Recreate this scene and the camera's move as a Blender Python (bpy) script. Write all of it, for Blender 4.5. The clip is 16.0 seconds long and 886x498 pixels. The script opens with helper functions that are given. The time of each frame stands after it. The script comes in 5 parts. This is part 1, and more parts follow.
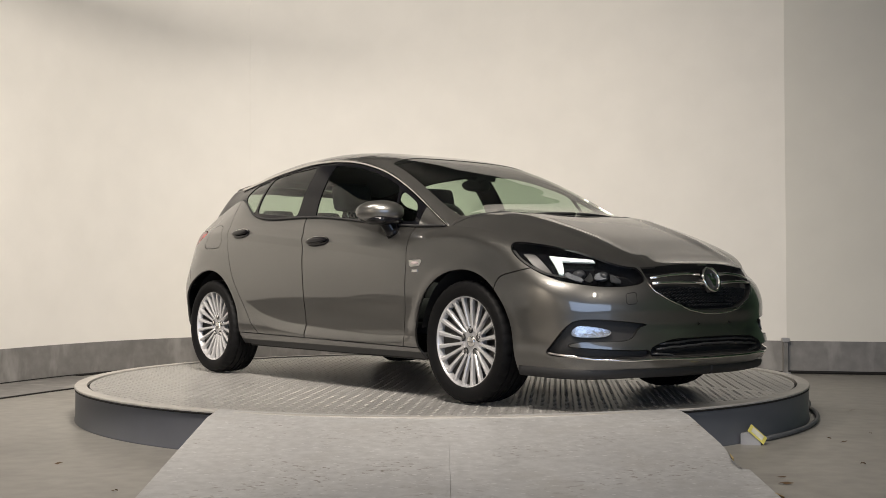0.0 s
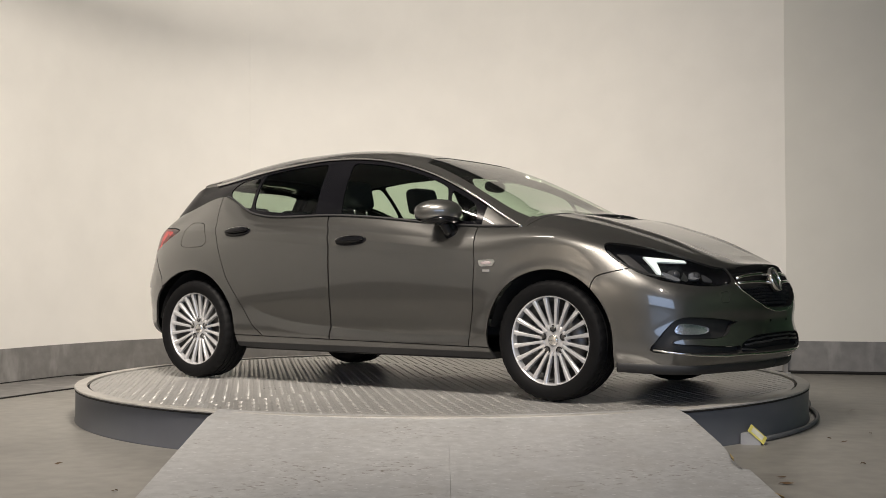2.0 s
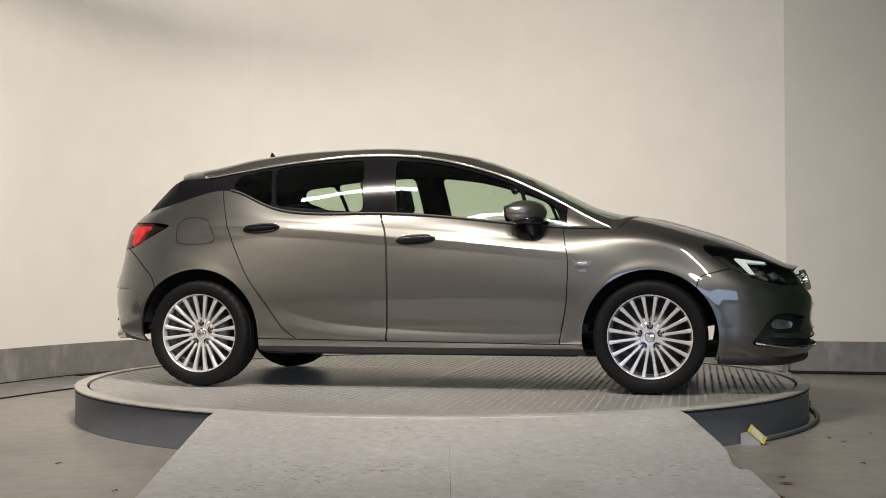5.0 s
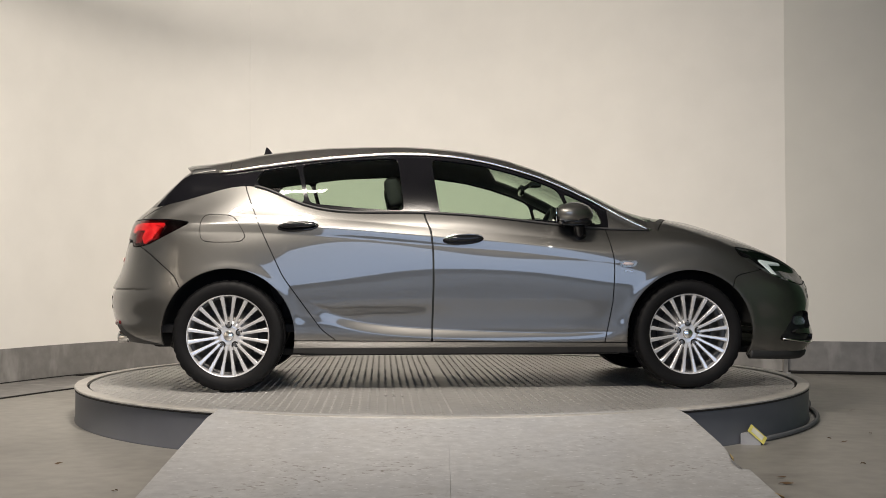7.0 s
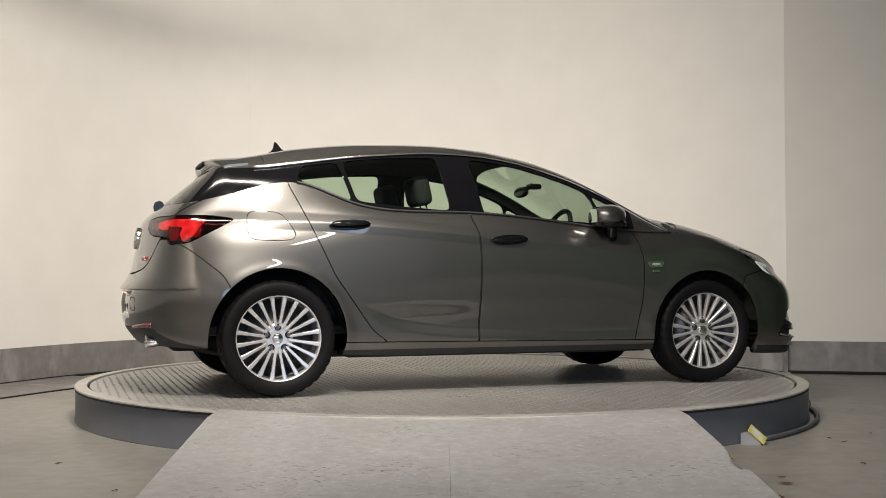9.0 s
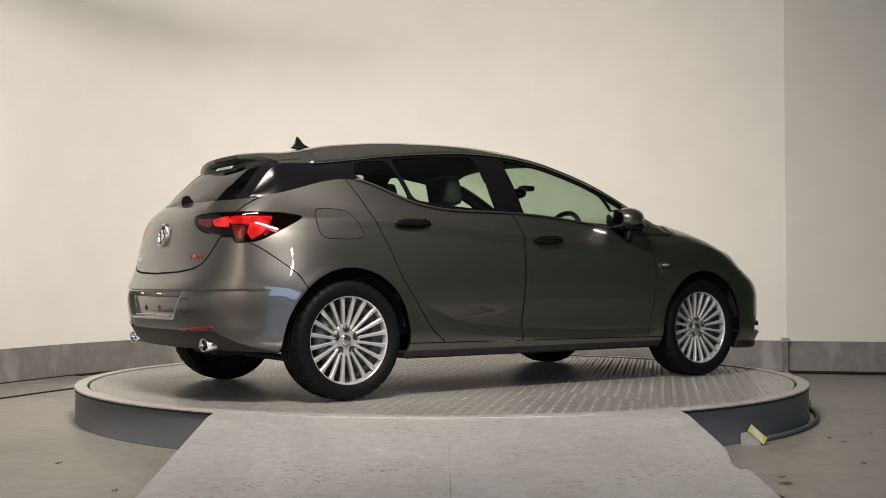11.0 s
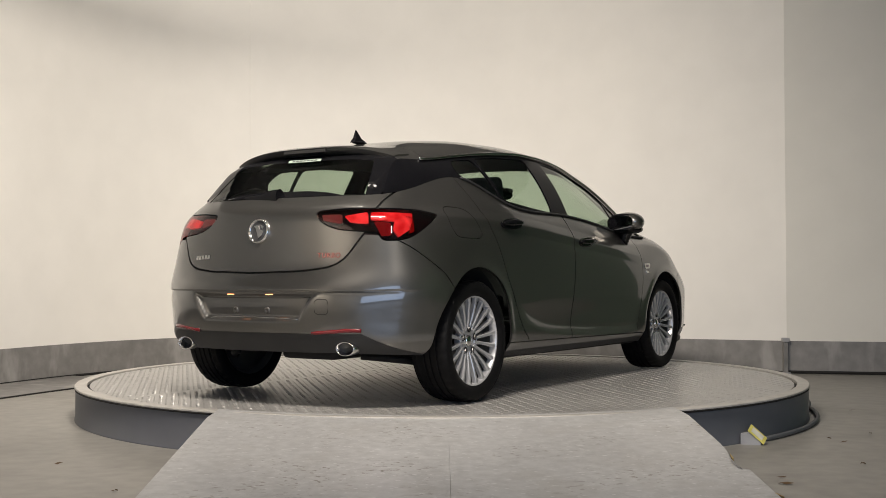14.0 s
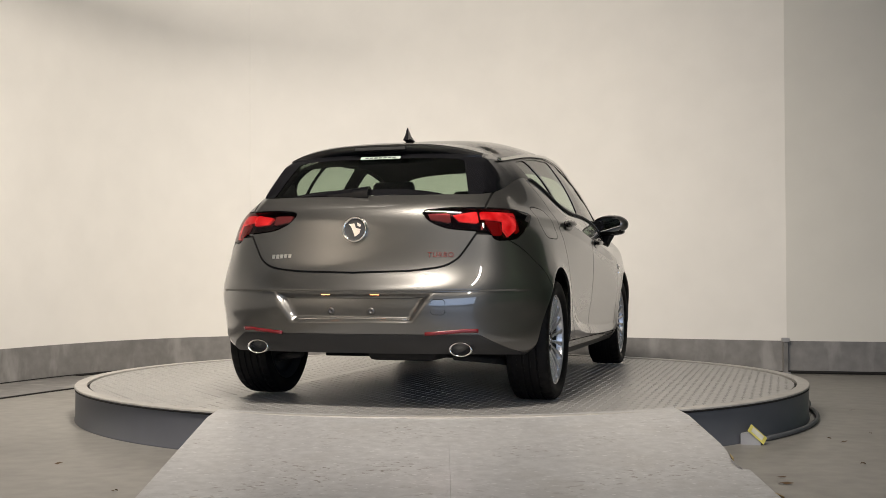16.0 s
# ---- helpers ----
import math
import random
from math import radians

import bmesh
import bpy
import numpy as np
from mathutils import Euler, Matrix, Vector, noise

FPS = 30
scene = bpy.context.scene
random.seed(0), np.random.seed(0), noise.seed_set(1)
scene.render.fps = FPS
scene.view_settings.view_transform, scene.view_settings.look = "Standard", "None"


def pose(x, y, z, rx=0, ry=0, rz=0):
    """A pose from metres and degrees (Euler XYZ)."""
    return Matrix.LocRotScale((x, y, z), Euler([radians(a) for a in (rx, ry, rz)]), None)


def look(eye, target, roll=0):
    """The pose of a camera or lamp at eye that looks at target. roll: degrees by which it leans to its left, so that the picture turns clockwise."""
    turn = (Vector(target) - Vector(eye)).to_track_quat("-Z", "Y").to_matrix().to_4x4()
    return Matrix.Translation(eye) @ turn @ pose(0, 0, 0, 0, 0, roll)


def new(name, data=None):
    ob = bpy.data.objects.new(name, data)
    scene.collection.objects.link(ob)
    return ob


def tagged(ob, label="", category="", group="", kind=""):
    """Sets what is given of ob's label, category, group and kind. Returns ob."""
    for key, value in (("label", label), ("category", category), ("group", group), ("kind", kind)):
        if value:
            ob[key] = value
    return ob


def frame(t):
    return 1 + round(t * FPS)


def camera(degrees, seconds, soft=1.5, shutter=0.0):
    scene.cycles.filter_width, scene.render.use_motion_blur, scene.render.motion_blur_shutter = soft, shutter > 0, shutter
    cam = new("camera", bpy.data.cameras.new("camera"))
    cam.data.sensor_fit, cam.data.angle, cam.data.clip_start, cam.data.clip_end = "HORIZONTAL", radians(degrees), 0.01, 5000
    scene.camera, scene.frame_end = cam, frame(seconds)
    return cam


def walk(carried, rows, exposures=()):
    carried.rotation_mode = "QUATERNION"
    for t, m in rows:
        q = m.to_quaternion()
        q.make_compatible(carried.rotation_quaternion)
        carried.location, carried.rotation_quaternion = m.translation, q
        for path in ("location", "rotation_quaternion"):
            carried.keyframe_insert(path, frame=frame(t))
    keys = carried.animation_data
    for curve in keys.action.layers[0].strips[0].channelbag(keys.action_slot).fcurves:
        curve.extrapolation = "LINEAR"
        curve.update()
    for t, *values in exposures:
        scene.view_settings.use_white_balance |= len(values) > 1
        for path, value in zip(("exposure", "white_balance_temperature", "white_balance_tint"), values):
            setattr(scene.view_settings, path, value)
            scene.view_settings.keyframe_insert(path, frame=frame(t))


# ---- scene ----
# The lens, and a camera that stands still before the turntable
cam = camera(42.14, 16.0, soft=0.75)
EYE = pose(0, -7.613, 0.644, 91.457, 0, -0.057) @ pose(0, 0, 0, 0, 0, -0.111)
walk(cam, [(0.0, EYE), (16.0, EYE)], exposures=[(0.0, -0.40), (16.0, -0.40)])

FLOOR = -0.20          # the hall's floor; the turntable's top is at 0
CEIL = 4.4
SCREEN = 3.62         # top of the backdrop wall

# ---- light ----
world = bpy.data.worlds.new("world")
scene.world = world
world.use_nodes = True
world.node_tree.nodes["Background"].inputs[0].default_value = (0.55, 0.65, 0.8, 1)
world.node_tree.nodes["Background"].inputs[1].default_value = 0.02


def lamp(name, at, target, sx, sy, watts, color):
    data = bpy.data.lights.new(name, "AREA")
    data.shape, data.size, data.size_y, data.energy, data.color = "RECTANGLE", sx, sy, watts, color
    ob = new(name, data)
    ob.matrix_world = look(at, target)
    return ob


LAMPS = ((-1.5, -1.9, 3.25, 116, (-1.1, 3.4, 0.2)), (-0.4, -3.7, 3.5, 158, (-0.6, 1.6, -0.4)), (-2.9, -6.2, 4.1, 235, (-5.1, -7.4, 0.6)), (2.2, -6.8, 4.1, 150, (2.7, -6.7, 0)), (4.6, -4.2, 4.1, 38, (7.0, -4.8, 0.8)))
for lx, ly, lz, watts, aim in LAMPS:
    lamp("tube_light_lamp", (lx, ly, lz), aim, 1.25, 0.17, watts, (1.0, 0.905, 0.80)).data.spread = radians(120 if ly > -3 else 120 if ly > -4 else 150 if lx < -2.5 else 130 if lx > 4 else 160)
lamp("doorway_daylight", (1.5, -10.2, 1.45), (0.7, 0, 0.6), 5.7, 2.5, 155, (0.56, 0.71, 1.0))


# ---- materials ----
def material(name):
    m = bpy.data.materials.new(name)
    m.use_nodes = True
    t = m.node_tree
    return m, t, t.nodes["Principled BSDF"]


def noise_ramp(t, scale, c0, c1, lo=0.35, hi=0.65, detail=6.0, stretch=None):
    tc = t.nodes.new("ShaderNodeTexCoord")
    src = tc.outputs["Object"]
    if stretch:
        mp = t.nodes.new("ShaderNodeMapping")
        mp.inputs["Scale"].default_value = stretch
        t.links.new(src, mp.inputs[0])
        src = mp.outputs[0]
    n = t.nodes.new("ShaderNodeTexNoise")
    n.inputs["Scale"].default_value, n.inputs["Detail"].default_value = scale, detail
    t.links.new(src, n.inputs["Vector"])
    r = t.nodes.new("ShaderNodeValToRGB")
    r.color_ramp.elements[0].position, r.color_ramp.elements[1].position = lo, hi
    r.color_ramp.elements[0].color, r.color_ramp.elements[1].color = (*c0, 1), (*c1, 1)
    t.links.new(n.outputs[0], r.inputs[0])
    return n, r


def plain(name, color, rough=0.5, metal=0.0, bump=0.0, scale=60.0, vary=0.12, coat=0.0, spec=0.5):
    """A surface of one colour with fine grain and a faint larger mottling."""
    m, t, b = material(name)
    c0 = tuple(v * (1 - vary) for v in color)
    c1 = tuple(min(1, v * (1 + vary)) for v in color)
    n, r = noise_ramp(t, 7.0, c0, c1, 0.3, 0.7)
    t.links.new(r.outputs[0], b.inputs["Base Color"])
    b.inputs["Roughness"].default_value, b.inputs["Metallic"].default_value = rough, metal
    b.inputs["Coat Weight"].default_value, b.inputs["Specular IOR Level"].default_value = coat, spec
    if bump:
        n2, _ = noise_ramp(t, scale, (0, 0, 0), (1, 1, 1))
        bp = t.nodes.new("ShaderNodeBump")
        bp.inputs["Strength"].default_value, bp.inputs["Distance"].default_value = bump, 0.002
        t.links.new(n2.outputs[0], bp.inputs["Height"])
        t.links.new(bp.outputs[0], b.inputs["Normal"])
    return m


def two_scale(name, c0, c1, stain, rough, big=0.9, fine=14.0, bump=0.25, stain_amount=0.5, spot=None, grain=0.16):
    """Mottled ground: large patches, fine grain and darker stains."""
    m, t, b = material(name)
    n1, r1 = noise_ramp(t, big, c0, c1, 0.3, 0.7, 8)
    n2, r2 = noise_ramp(t, fine, (1 - grain,) * 3, (1 + grain * 0.5,) * 3, 0.3, 0.7, 8)
    n3, r3 = noise_ramp(t, big * 3.1, (0, 0, 0), (1, 1, 1), 0.56, 0.75, 10)
    mul = t.nodes.new("ShaderNodeMix")
    mul.data_type, mul.blend_type = "RGBA", "MULTIPLY"
    mul.inputs[0].default_value = 1.0
    t.links.new(r1.outputs[0], mul.inputs[6])
    t.links.new(r2.outputs[0], mul.inputs[7])
    mx = t.nodes.new("ShaderNodeMix")
    mx.data_type = "RGBA"
    sc = t.nodes.new("ShaderNodeMath")
    sc.operation = "MULTIPLY"
    sc.inputs[1].default_value = stain_amount
    t.links.new(r3.outputs[0], sc.inputs[0])
    t.links.new(sc.outputs[0], mx.inputs[0])
    t.links.new(mul.outputs[2], mx.inputs[6])
    mx.inputs[7].default_value = (*stain, 1)
    last = mx.outputs[2]
    if spot:
        n4, r4 = noise_ramp(t, 42.0, (0, 0, 0), (1, 1, 1), 0.60, 0.66, 3, (0.75, 1.2, 1))
        n5, r5 = noise_ramp(t, 2.6, (0, 0, 0), (1, 1, 1), 0.46, 0.66, 6)
        pm = t.nodes.new("ShaderNodeMath")
        pm.operation = "MULTIPLY"
        t.links.new(r4.outputs[0], pm.inputs[0])
        t.links.new(r5.outputs[0], pm.inputs[1])
        m4 = t.nodes.new("ShaderNodeMix")
        m4.data_type = "RGBA"
        t.links.new(pm.outputs[0], m4.inputs[0])
        t.links.new(last, m4.inputs[6])
        m4.inputs[7].default_value = (*spot, 1)
        last = m4.outputs[2]
    t.links.new(last, b.inputs["Base Color"])
    rr = t.nodes.new("ShaderNodeMapRange")
    rr.inputs["To Min"].default_value, rr.inputs["To Max"].default_value = rough - 0.1, rough + 0.12
    t.links.new(n1.outputs[0], rr.inputs[0])
    t.links.new(rr.outputs[0], b.inputs["Roughness"])
    bp = t.nodes.new("ShaderNodeBump")
    bp.inputs["Strength"].default_value, bp.inputs["Distance"].default_value = bump, 0.003
    t.links.new(n2.outputs[0], bp.inputs["Height"])
    t.links.new(bp.outputs[0], b.inputs["Normal"])
    return m


def car_paint():
    m, t, b = material("car_paint_grey_metallic")
    n, r = noise_ramp(t, 900.0, (0.100, 0.098, 0.093), (0.136, 0.133, 0.127), 0.35, 0.65, 2)
    t.links.new(r.outputs[0], b.inputs["Base Color"])
    b.inputs["Metallic"].default_value, b.inputs["Roughness"].default_value = 0.88, 0.36
    b.inputs["Coat Weight"].default_value, b.inputs["Coat Roughness"].default_value = 1.0, 0.02
    b.inputs["Coat IOR"].default_value = 1.85
    return m


def glass(name, tint, gloss=0.06):
    """A thin pane: clear tinted body with a mirror sheen that grows at grazing angles."""
    m, t, b = material(name)
    out = t.nodes["Material Output"]
    tr, gl, mix = (t.nodes.new("ShaderNode" + k) for k in ("BsdfTransparent", "BsdfGlossy", "MixShader"))
    lw, pw, ad = t.nodes.new("ShaderNodeLayerWeight"), t.nodes.new("ShaderNodeMath"), t.nodes.new("ShaderNodeMath")
    lw.inputs[0].default_value = 0.5
    pw.operation, pw.inputs[1].default_value = "POWER", 4.0
    ad.operation, ad.inputs[1].default_value, ad.inputs[2].default_value = "MULTIPLY_ADD", 0.9, gloss
    t.links.new(lw.outputs["Facing"], pw.inputs[0])
    t.links.new(pw.outputs[0], ad.inputs[0])
    tr.inputs[0].default_value = (*tint, 1)
    gl.inputs["Roughness"].default_value = 0.01
    t.links.new(ad.outputs[0], mix.inputs[0])
    t.links.new(tr.outputs[0], mix.inputs[1])
    t.links.new(gl.outputs[0], mix.inputs[2])
    t.links.new(mix.outputs[0], out.inputs[0])
    t.nodes.remove(b)
    return m


def glow(name, color, strength, rough=0.2):
    m, t, b = material(name)
    b.inputs["Base Color"].default_value = (*color, 1)
    b.inputs["Roughness"].default_value = rough
    b.inputs["Emission Color"].default_value = (*color, 1)
    b.inputs["Emission Strength"].default_value = strength
    return m


PAINT = car_paint()
WALL = two_scale("wall_cream_paint", (0.775, 0.755, 0.71), (0.80, 0.78, 0.735), (0.765, 0.745, 0.70), 0.7, 0.35, 3.0, 0.02, 0.3, None, 0.03)
# the same cream as WALL, darkened in colour for the weaker light on this wall
WALL_EAST = two_scale("wall_cream_paint_shaded", (0.67, 0.655, 0.605), (0.70, 0.685, 0.635), (0.66, 0.645, 0.595), 0.7, 0.35, 3.0, 0.02, 0.3, None, 0.03)
KICK = two_scale("kickboard_grey_paint", (0.17, 0.165, 0.159), (0.225, 0.218, 0.21), (0.14, 0.136, 0.13), 0.5, 1.5, 12.0, 0.1, 0.7)
CONCRETE = two_scale("floor_painted_concrete", (0.235, 0.226, 0.208), (0.295, 0.283, 0.26), (0.165, 0.155, 0.14), 0.40, 0.8, 11.0, 0.2, 0.6)
RAMPWOOD = two_scale("ramp_grey_painted_board", (0.41, 0.41, 0.412), (0.475, 0.475, 0.475), (0.35, 0.34, 0.325), 0.34, 1.1, 22.0, 0.4, 0.6, (0.17, 0.15, 0.13))


def scratches_and_glints(m, color):
    """Short pale scuffs, and glints painted in the same colour, paler than the board under them."""
    t = m.node_tree
    b = t.nodes["Principled BSDF"]
    for k, (turn, lo) in enumerate(((0.9, 0.70), (-0.7, 0.71))):
        co, mp, n = (t.nodes.new("ShaderNode" + s) for s in ("TexCoord", "Mapping", "TexNoise"))
        mp.inputs["Rotation"].default_value = (0, 0, turn)
        mp.inputs["Scale"].default_value = (26, 80, 26)
        mp.inputs["Location"].default_value = (3.1 * k, 1.7, 0)
        n.inputs["Scale"].default_value, n.inputs["Detail"].default_value = 1.0, 3.0
        r, mx = t.nodes.new("ShaderNodeMapRange"), t.nodes.new("ShaderNodeMix")
        r.inputs["From Min"].default_value, r.inputs["From Max"].default_value = lo - 0.05, lo
        mx.data_type = "RGBA"
        mx.inputs[7].default_value = (*color, 1)
        t.links.new(co.outputs["Object"], mp.inputs[0])
        t.links.new(mp.outputs[0], n.inputs[0])
        t.links.new(n.outputs[0], r.inputs[0])
        t.links.new(r.outputs[0], mx.inputs[0])
        t.links.new(b.inputs["Base Color"].links[0].from_socket, mx.inputs[6])
        t.links.new(mx.outputs[2], b.inputs["Base Color"])
    return m


scratches_and_glints(RAMPWOOD, (0.60, 0.60, 0.60))

def drips(m, color, turn):
    """Pale runs and wiped patches down a painted board."""
    t = m.node_tree
    b = t.nodes["Principled BSDF"]
    n, r = noise_ramp(t, 1.0, (0, 0, 0), (1, 1, 1), 0.54, 0.68, 5, turn)
    k = t.nodes.new("ShaderNodeMath")
    k.operation, k.inputs[1].default_value = "MULTIPLY", 0.55
    mx = t.nodes.new("ShaderNodeMix")
    mx.data_type = "RGBA"
    mx.inputs[7].default_value = (*color, 1)
    t.links.new(r.outputs[0], k.inputs[0])
    t.links.new(k.outputs[0], mx.inputs[0])
    t.links.new(b.inputs["Base Color"].links[0].from_socket, mx.inputs[6])
    t.links.new(mx.outputs[2], b.inputs["Base Color"])


drips(KICK, (0.36, 0.35, 0.335), (5.0, 5.0, 1.6))
SKIRT = two_scale("turntable_skirt_paint", (0.098, 0.104, 0.122), (0.116, 0.122, 0.140), (0.088, 0.092, 0.104), 0.36, 0.8, 6.0, 0.03, 0.3, None, 0.05)
RIMPAINT = two_scale("turntable_rim_paint", (0.40, 0.385, 0.36), (0.47, 0.45, 0.42), (0.30, 0.28, 0.26), 0.4, 2.0, 18.0, 0.12, 0.5)
PLATE = two_scale("tread_plate_grey_steel", (0.36, 0.355, 0.345), (0.42, 0.41, 0.40), (0.28, 0.27, 0.26), 0.34, 1.3, 20.0, 0.10, 0.5)
PLATE.node_tree.nodes["Principled BSDF"].inputs["Metallic"].default_value = 0.35
TREAD = two_scale("tread_bar_worn_steel", (0.40, 0.395, 0.38), (0.47, 0.46, 0.445), (0.33, 0.32, 0.31), 0.30, 1.7, 24.0, 0.05, 0.5)
TREAD.node_tree.nodes["Principled BSDF"].inputs["Metallic"].default_value = 0.5
DARKROOM = plain("hall_grey_wall", (0.55, 0.55, 0.52), 0.7)
# near-black green: the hall's darkness is put into the wall colour
GLOOM = plain("hall_wall_painted_dark", (0.05, 0.11, 0.055), 0.7)
BEIGE = plain("hall_side_wall", (0.62, 0.57, 0.50), 0.7)
CEILING = plain("ceiling_dark", (0.25, 0.25, 0.245), 0.8)
BLACK = plain("black_gloss_trim", (0.005, 0.005, 0.006), 0.06, spec=0.3)
PILLAR = plain("black_pillar_film", (0.004, 0.004, 0.005), 0.13, spec=0.2)
MATT = plain("black_moulded_plastic", (0.017, 0.017, 0.018), 0.55, bump=0.2, scale=300)
SHELL = plain("black_underseal_and_shade", (0.006, 0.006, 0.006), 0.8)
RUBBER = plain("tyre_rubber", (0.0045, 0.0045, 0.005), 0.62, bump=0.3, scale=120, spec=0.15)
ALLOY = plain("silver_alloy", (0.60, 0.60, 0.61), 0.26, 0.55, vary=0.04, coat=0.4)
# the rim's alloy coloured dark, as the shade between the spokes
BARREL = plain("wheel_barrel_shaded_alloy", (0.085, 0.083, 0.08), 0.45, 0.6)
CHROME = plain("chrome", (0.78, 0.77, 0.75), 0.12, 1.0, vary=0.03)
DISC = plain("brake_disc_steel", (0.16, 0.155, 0.15), 0.35, 0.9)
FABRIC = plain("seat_dark_cloth", (0.020, 0.020, 0.022), 0.9, bump=0.4, scale=400)
LINING = plain("headlining_dark", (0.05, 0.05, 0.048), 0.95)
GLASS = glass("side_glass_green_tint", (0.72, 0.82, 0.72))
DARKGLASS = glass("rear_glass_tint", (0.62, 0.70, 0.62))
LENS = glass("clear_lamp_lens", (0.92, 0.93, 0.95))
SMOKE = glass("dark_red_lamp_lens", (0.50, 0.22, 0.22))


# ---- mesh helpers ----
def mesh_from(name, verts, faces, mat, smooth=True):
    me = bpy.data.meshes.new(name)
    me.from_pydata([tuple(map(float, v)) for v in verts], [], [tuple(map(int, f)) for f in faces])
    me.polygons.foreach_set("use_smooth", [smooth] * len(me.polygons))
    me.materials.append(mat)
    me.update()
    return me


def part(name, source, mat, parent=None, label="", smooth=False):
    """Links a bmesh, or (verts, faces), as one mesh object under a thing or a part."""
    if isinstance(source, bmesh.types.BMesh):
        me = bpy.data.meshes.new(name)
        bmesh.ops.recalc_face_normals(source, faces=source.faces[:])
        source.to_mesh(me)
        source.free()
        me.polygons.foreach_set("use_smooth", [smooth] * len(me.polygons))
        me.materials.append(mat)
    else:
        me = mesh_from(name, source[0], source[1], mat, smooth)
    ob = new(name, me)
    if parent:
        ob.parent = parent
    if label:
        tagged(ob, label)
    return ob


def box_bm(bm, lo, hi, bevel=0.0, m=None):
    r = bmesh.ops.create_cube(bm, size=1.0)
    vs = r["verts"]
    c = [(a + b) / 2 for a, b in zip(lo, hi)]
    for v in vs:
        v.co = Vector(((v.co.x) * (hi[0] - lo[0]) + c[0], v.co.y * (hi[1] - lo[1]) + c[1], v.co.z * (hi[2] - lo[2]) + c[2]))
    if bevel:
        es = list({e for v in vs for e in v.link_edges})
        g = bmesh.ops.bevel(bm, geom=es, offset=bevel, segments=3, affect="EDGES", profile=0.6)
        vs = g["verts"]
    if m is not None:
        bmesh.ops.transform(bm, matrix=m, verts=vs)
    return bm


def box(lo, hi, bevel=0.0, m=None):
    return box_bm(bmesh.new(), lo, hi, bevel, m)


def lathe(profile, n=64, axis="y"):
    """Turns (radius, height) round the y (or z) axis."""
    vs, fs = [], []
    k = len(profile)
    for i in range(n):
        a = 2 * math.pi * i / n
        for r, h in profile:
            vs.append((r * math.cos(a), h, r * math.sin(a)) if axis == "y" else (r * math.cos(a), r * math.sin(a), h))
    for i in range(n):
        for j in range(k - 1):
            a, b = i * k + j, ((i + 1) % n) * k + j
            fs.append((a, b, b + 1, a + 1))
    return vs, fs


def tube(path, radius, n=10, closed=False, flat=1.0, up=(0, 0, 1)):
    """A rod of round (or flattened) section along a path."""
    P = [Vector(p) for p in path]
    vs, fs = [], []
    for i, p in enumerate(P):
        a = P[i - 1] if (i or closed) else p
        b = P[(i + 1) % len(P)] if (i < len(P) - 1 or closed) else p
        d = (b - a).normalized()
        s = d.cross(Vector(up))
        s = s.normalized() if s.length > 1e-5 else Vector((1, 0, 0))
        u = s.cross(d).normalized()
        for j in range(n):
            w = 2 * math.pi * j / n
            vs.append(p + s * (radius * flat * math.cos(w)) + u * (radius * math.sin(w)))
    m = len(P)
    for i in range(m if closed else m - 1):
        for j in range(n):
            k = (j + 1) % n
            q = (i + 1) % m
            fs.append((i * n + j, i * n + k, q * n + k, q * n + j))
    if not closed:
        fs.append(tuple(range(n))[::-1])
        fs.append(tuple((m - 1) * n + j for j in range(n)))
    return vs, fs


def sheet(poly, z0, z1):
    """A flat plate with the outline poly (x, y), from z0 to z1."""
    n = len(poly)
    vs = [(x, y, z0) for x, y in poly] + [(x, y, z1) for x, y in poly]
    fs = [tuple(range(n))[::-1], tuple(range(n, 2 * n))]
    fs += [(i, (i + 1) % n, n + (i + 1) % n, n + i) for i in range(n)]
    return vs, fs


def spline(xs, ys, q):
    """Natural cubic through the points; ys may have several columns."""
    xs, ys, q = np.asarray(xs, float), np.asarray(ys, float), np.asarray(q, float)
    n, h = len(xs), np.diff(xs)
    A, B = np.eye(n), np.zeros_like(ys)
    for i in range(1, n - 1):
        A[i, i - 1], A[i, i], A[i, i + 1] = h[i - 1], 2 * (h[i - 1] + h[i]), h[i]
        B[i] = 6 * ((ys[i + 1] - ys[i]) / h[i] - (ys[i] - ys[i - 1]) / h[i - 1])
    M = np.linalg.solve(A, B)
    k = np.clip(np.searchsorted(xs, q) - 1, 0, n - 2)
    t0, t1, hk = q - xs[k], xs[k + 1] - q, h[k]
    if ys.ndim > 1:
        t0, t1, hk = t0[:, None], t1[:, None], hk[:, None]
    return (M[k] * t1**3 + M[k + 1] * t0**3) / (6 * hk) + (ys[k] / hk - M[k] * hk / 6) * t1 + (ys[k + 1] / hk - M[k + 1] * hk / 6) * t0


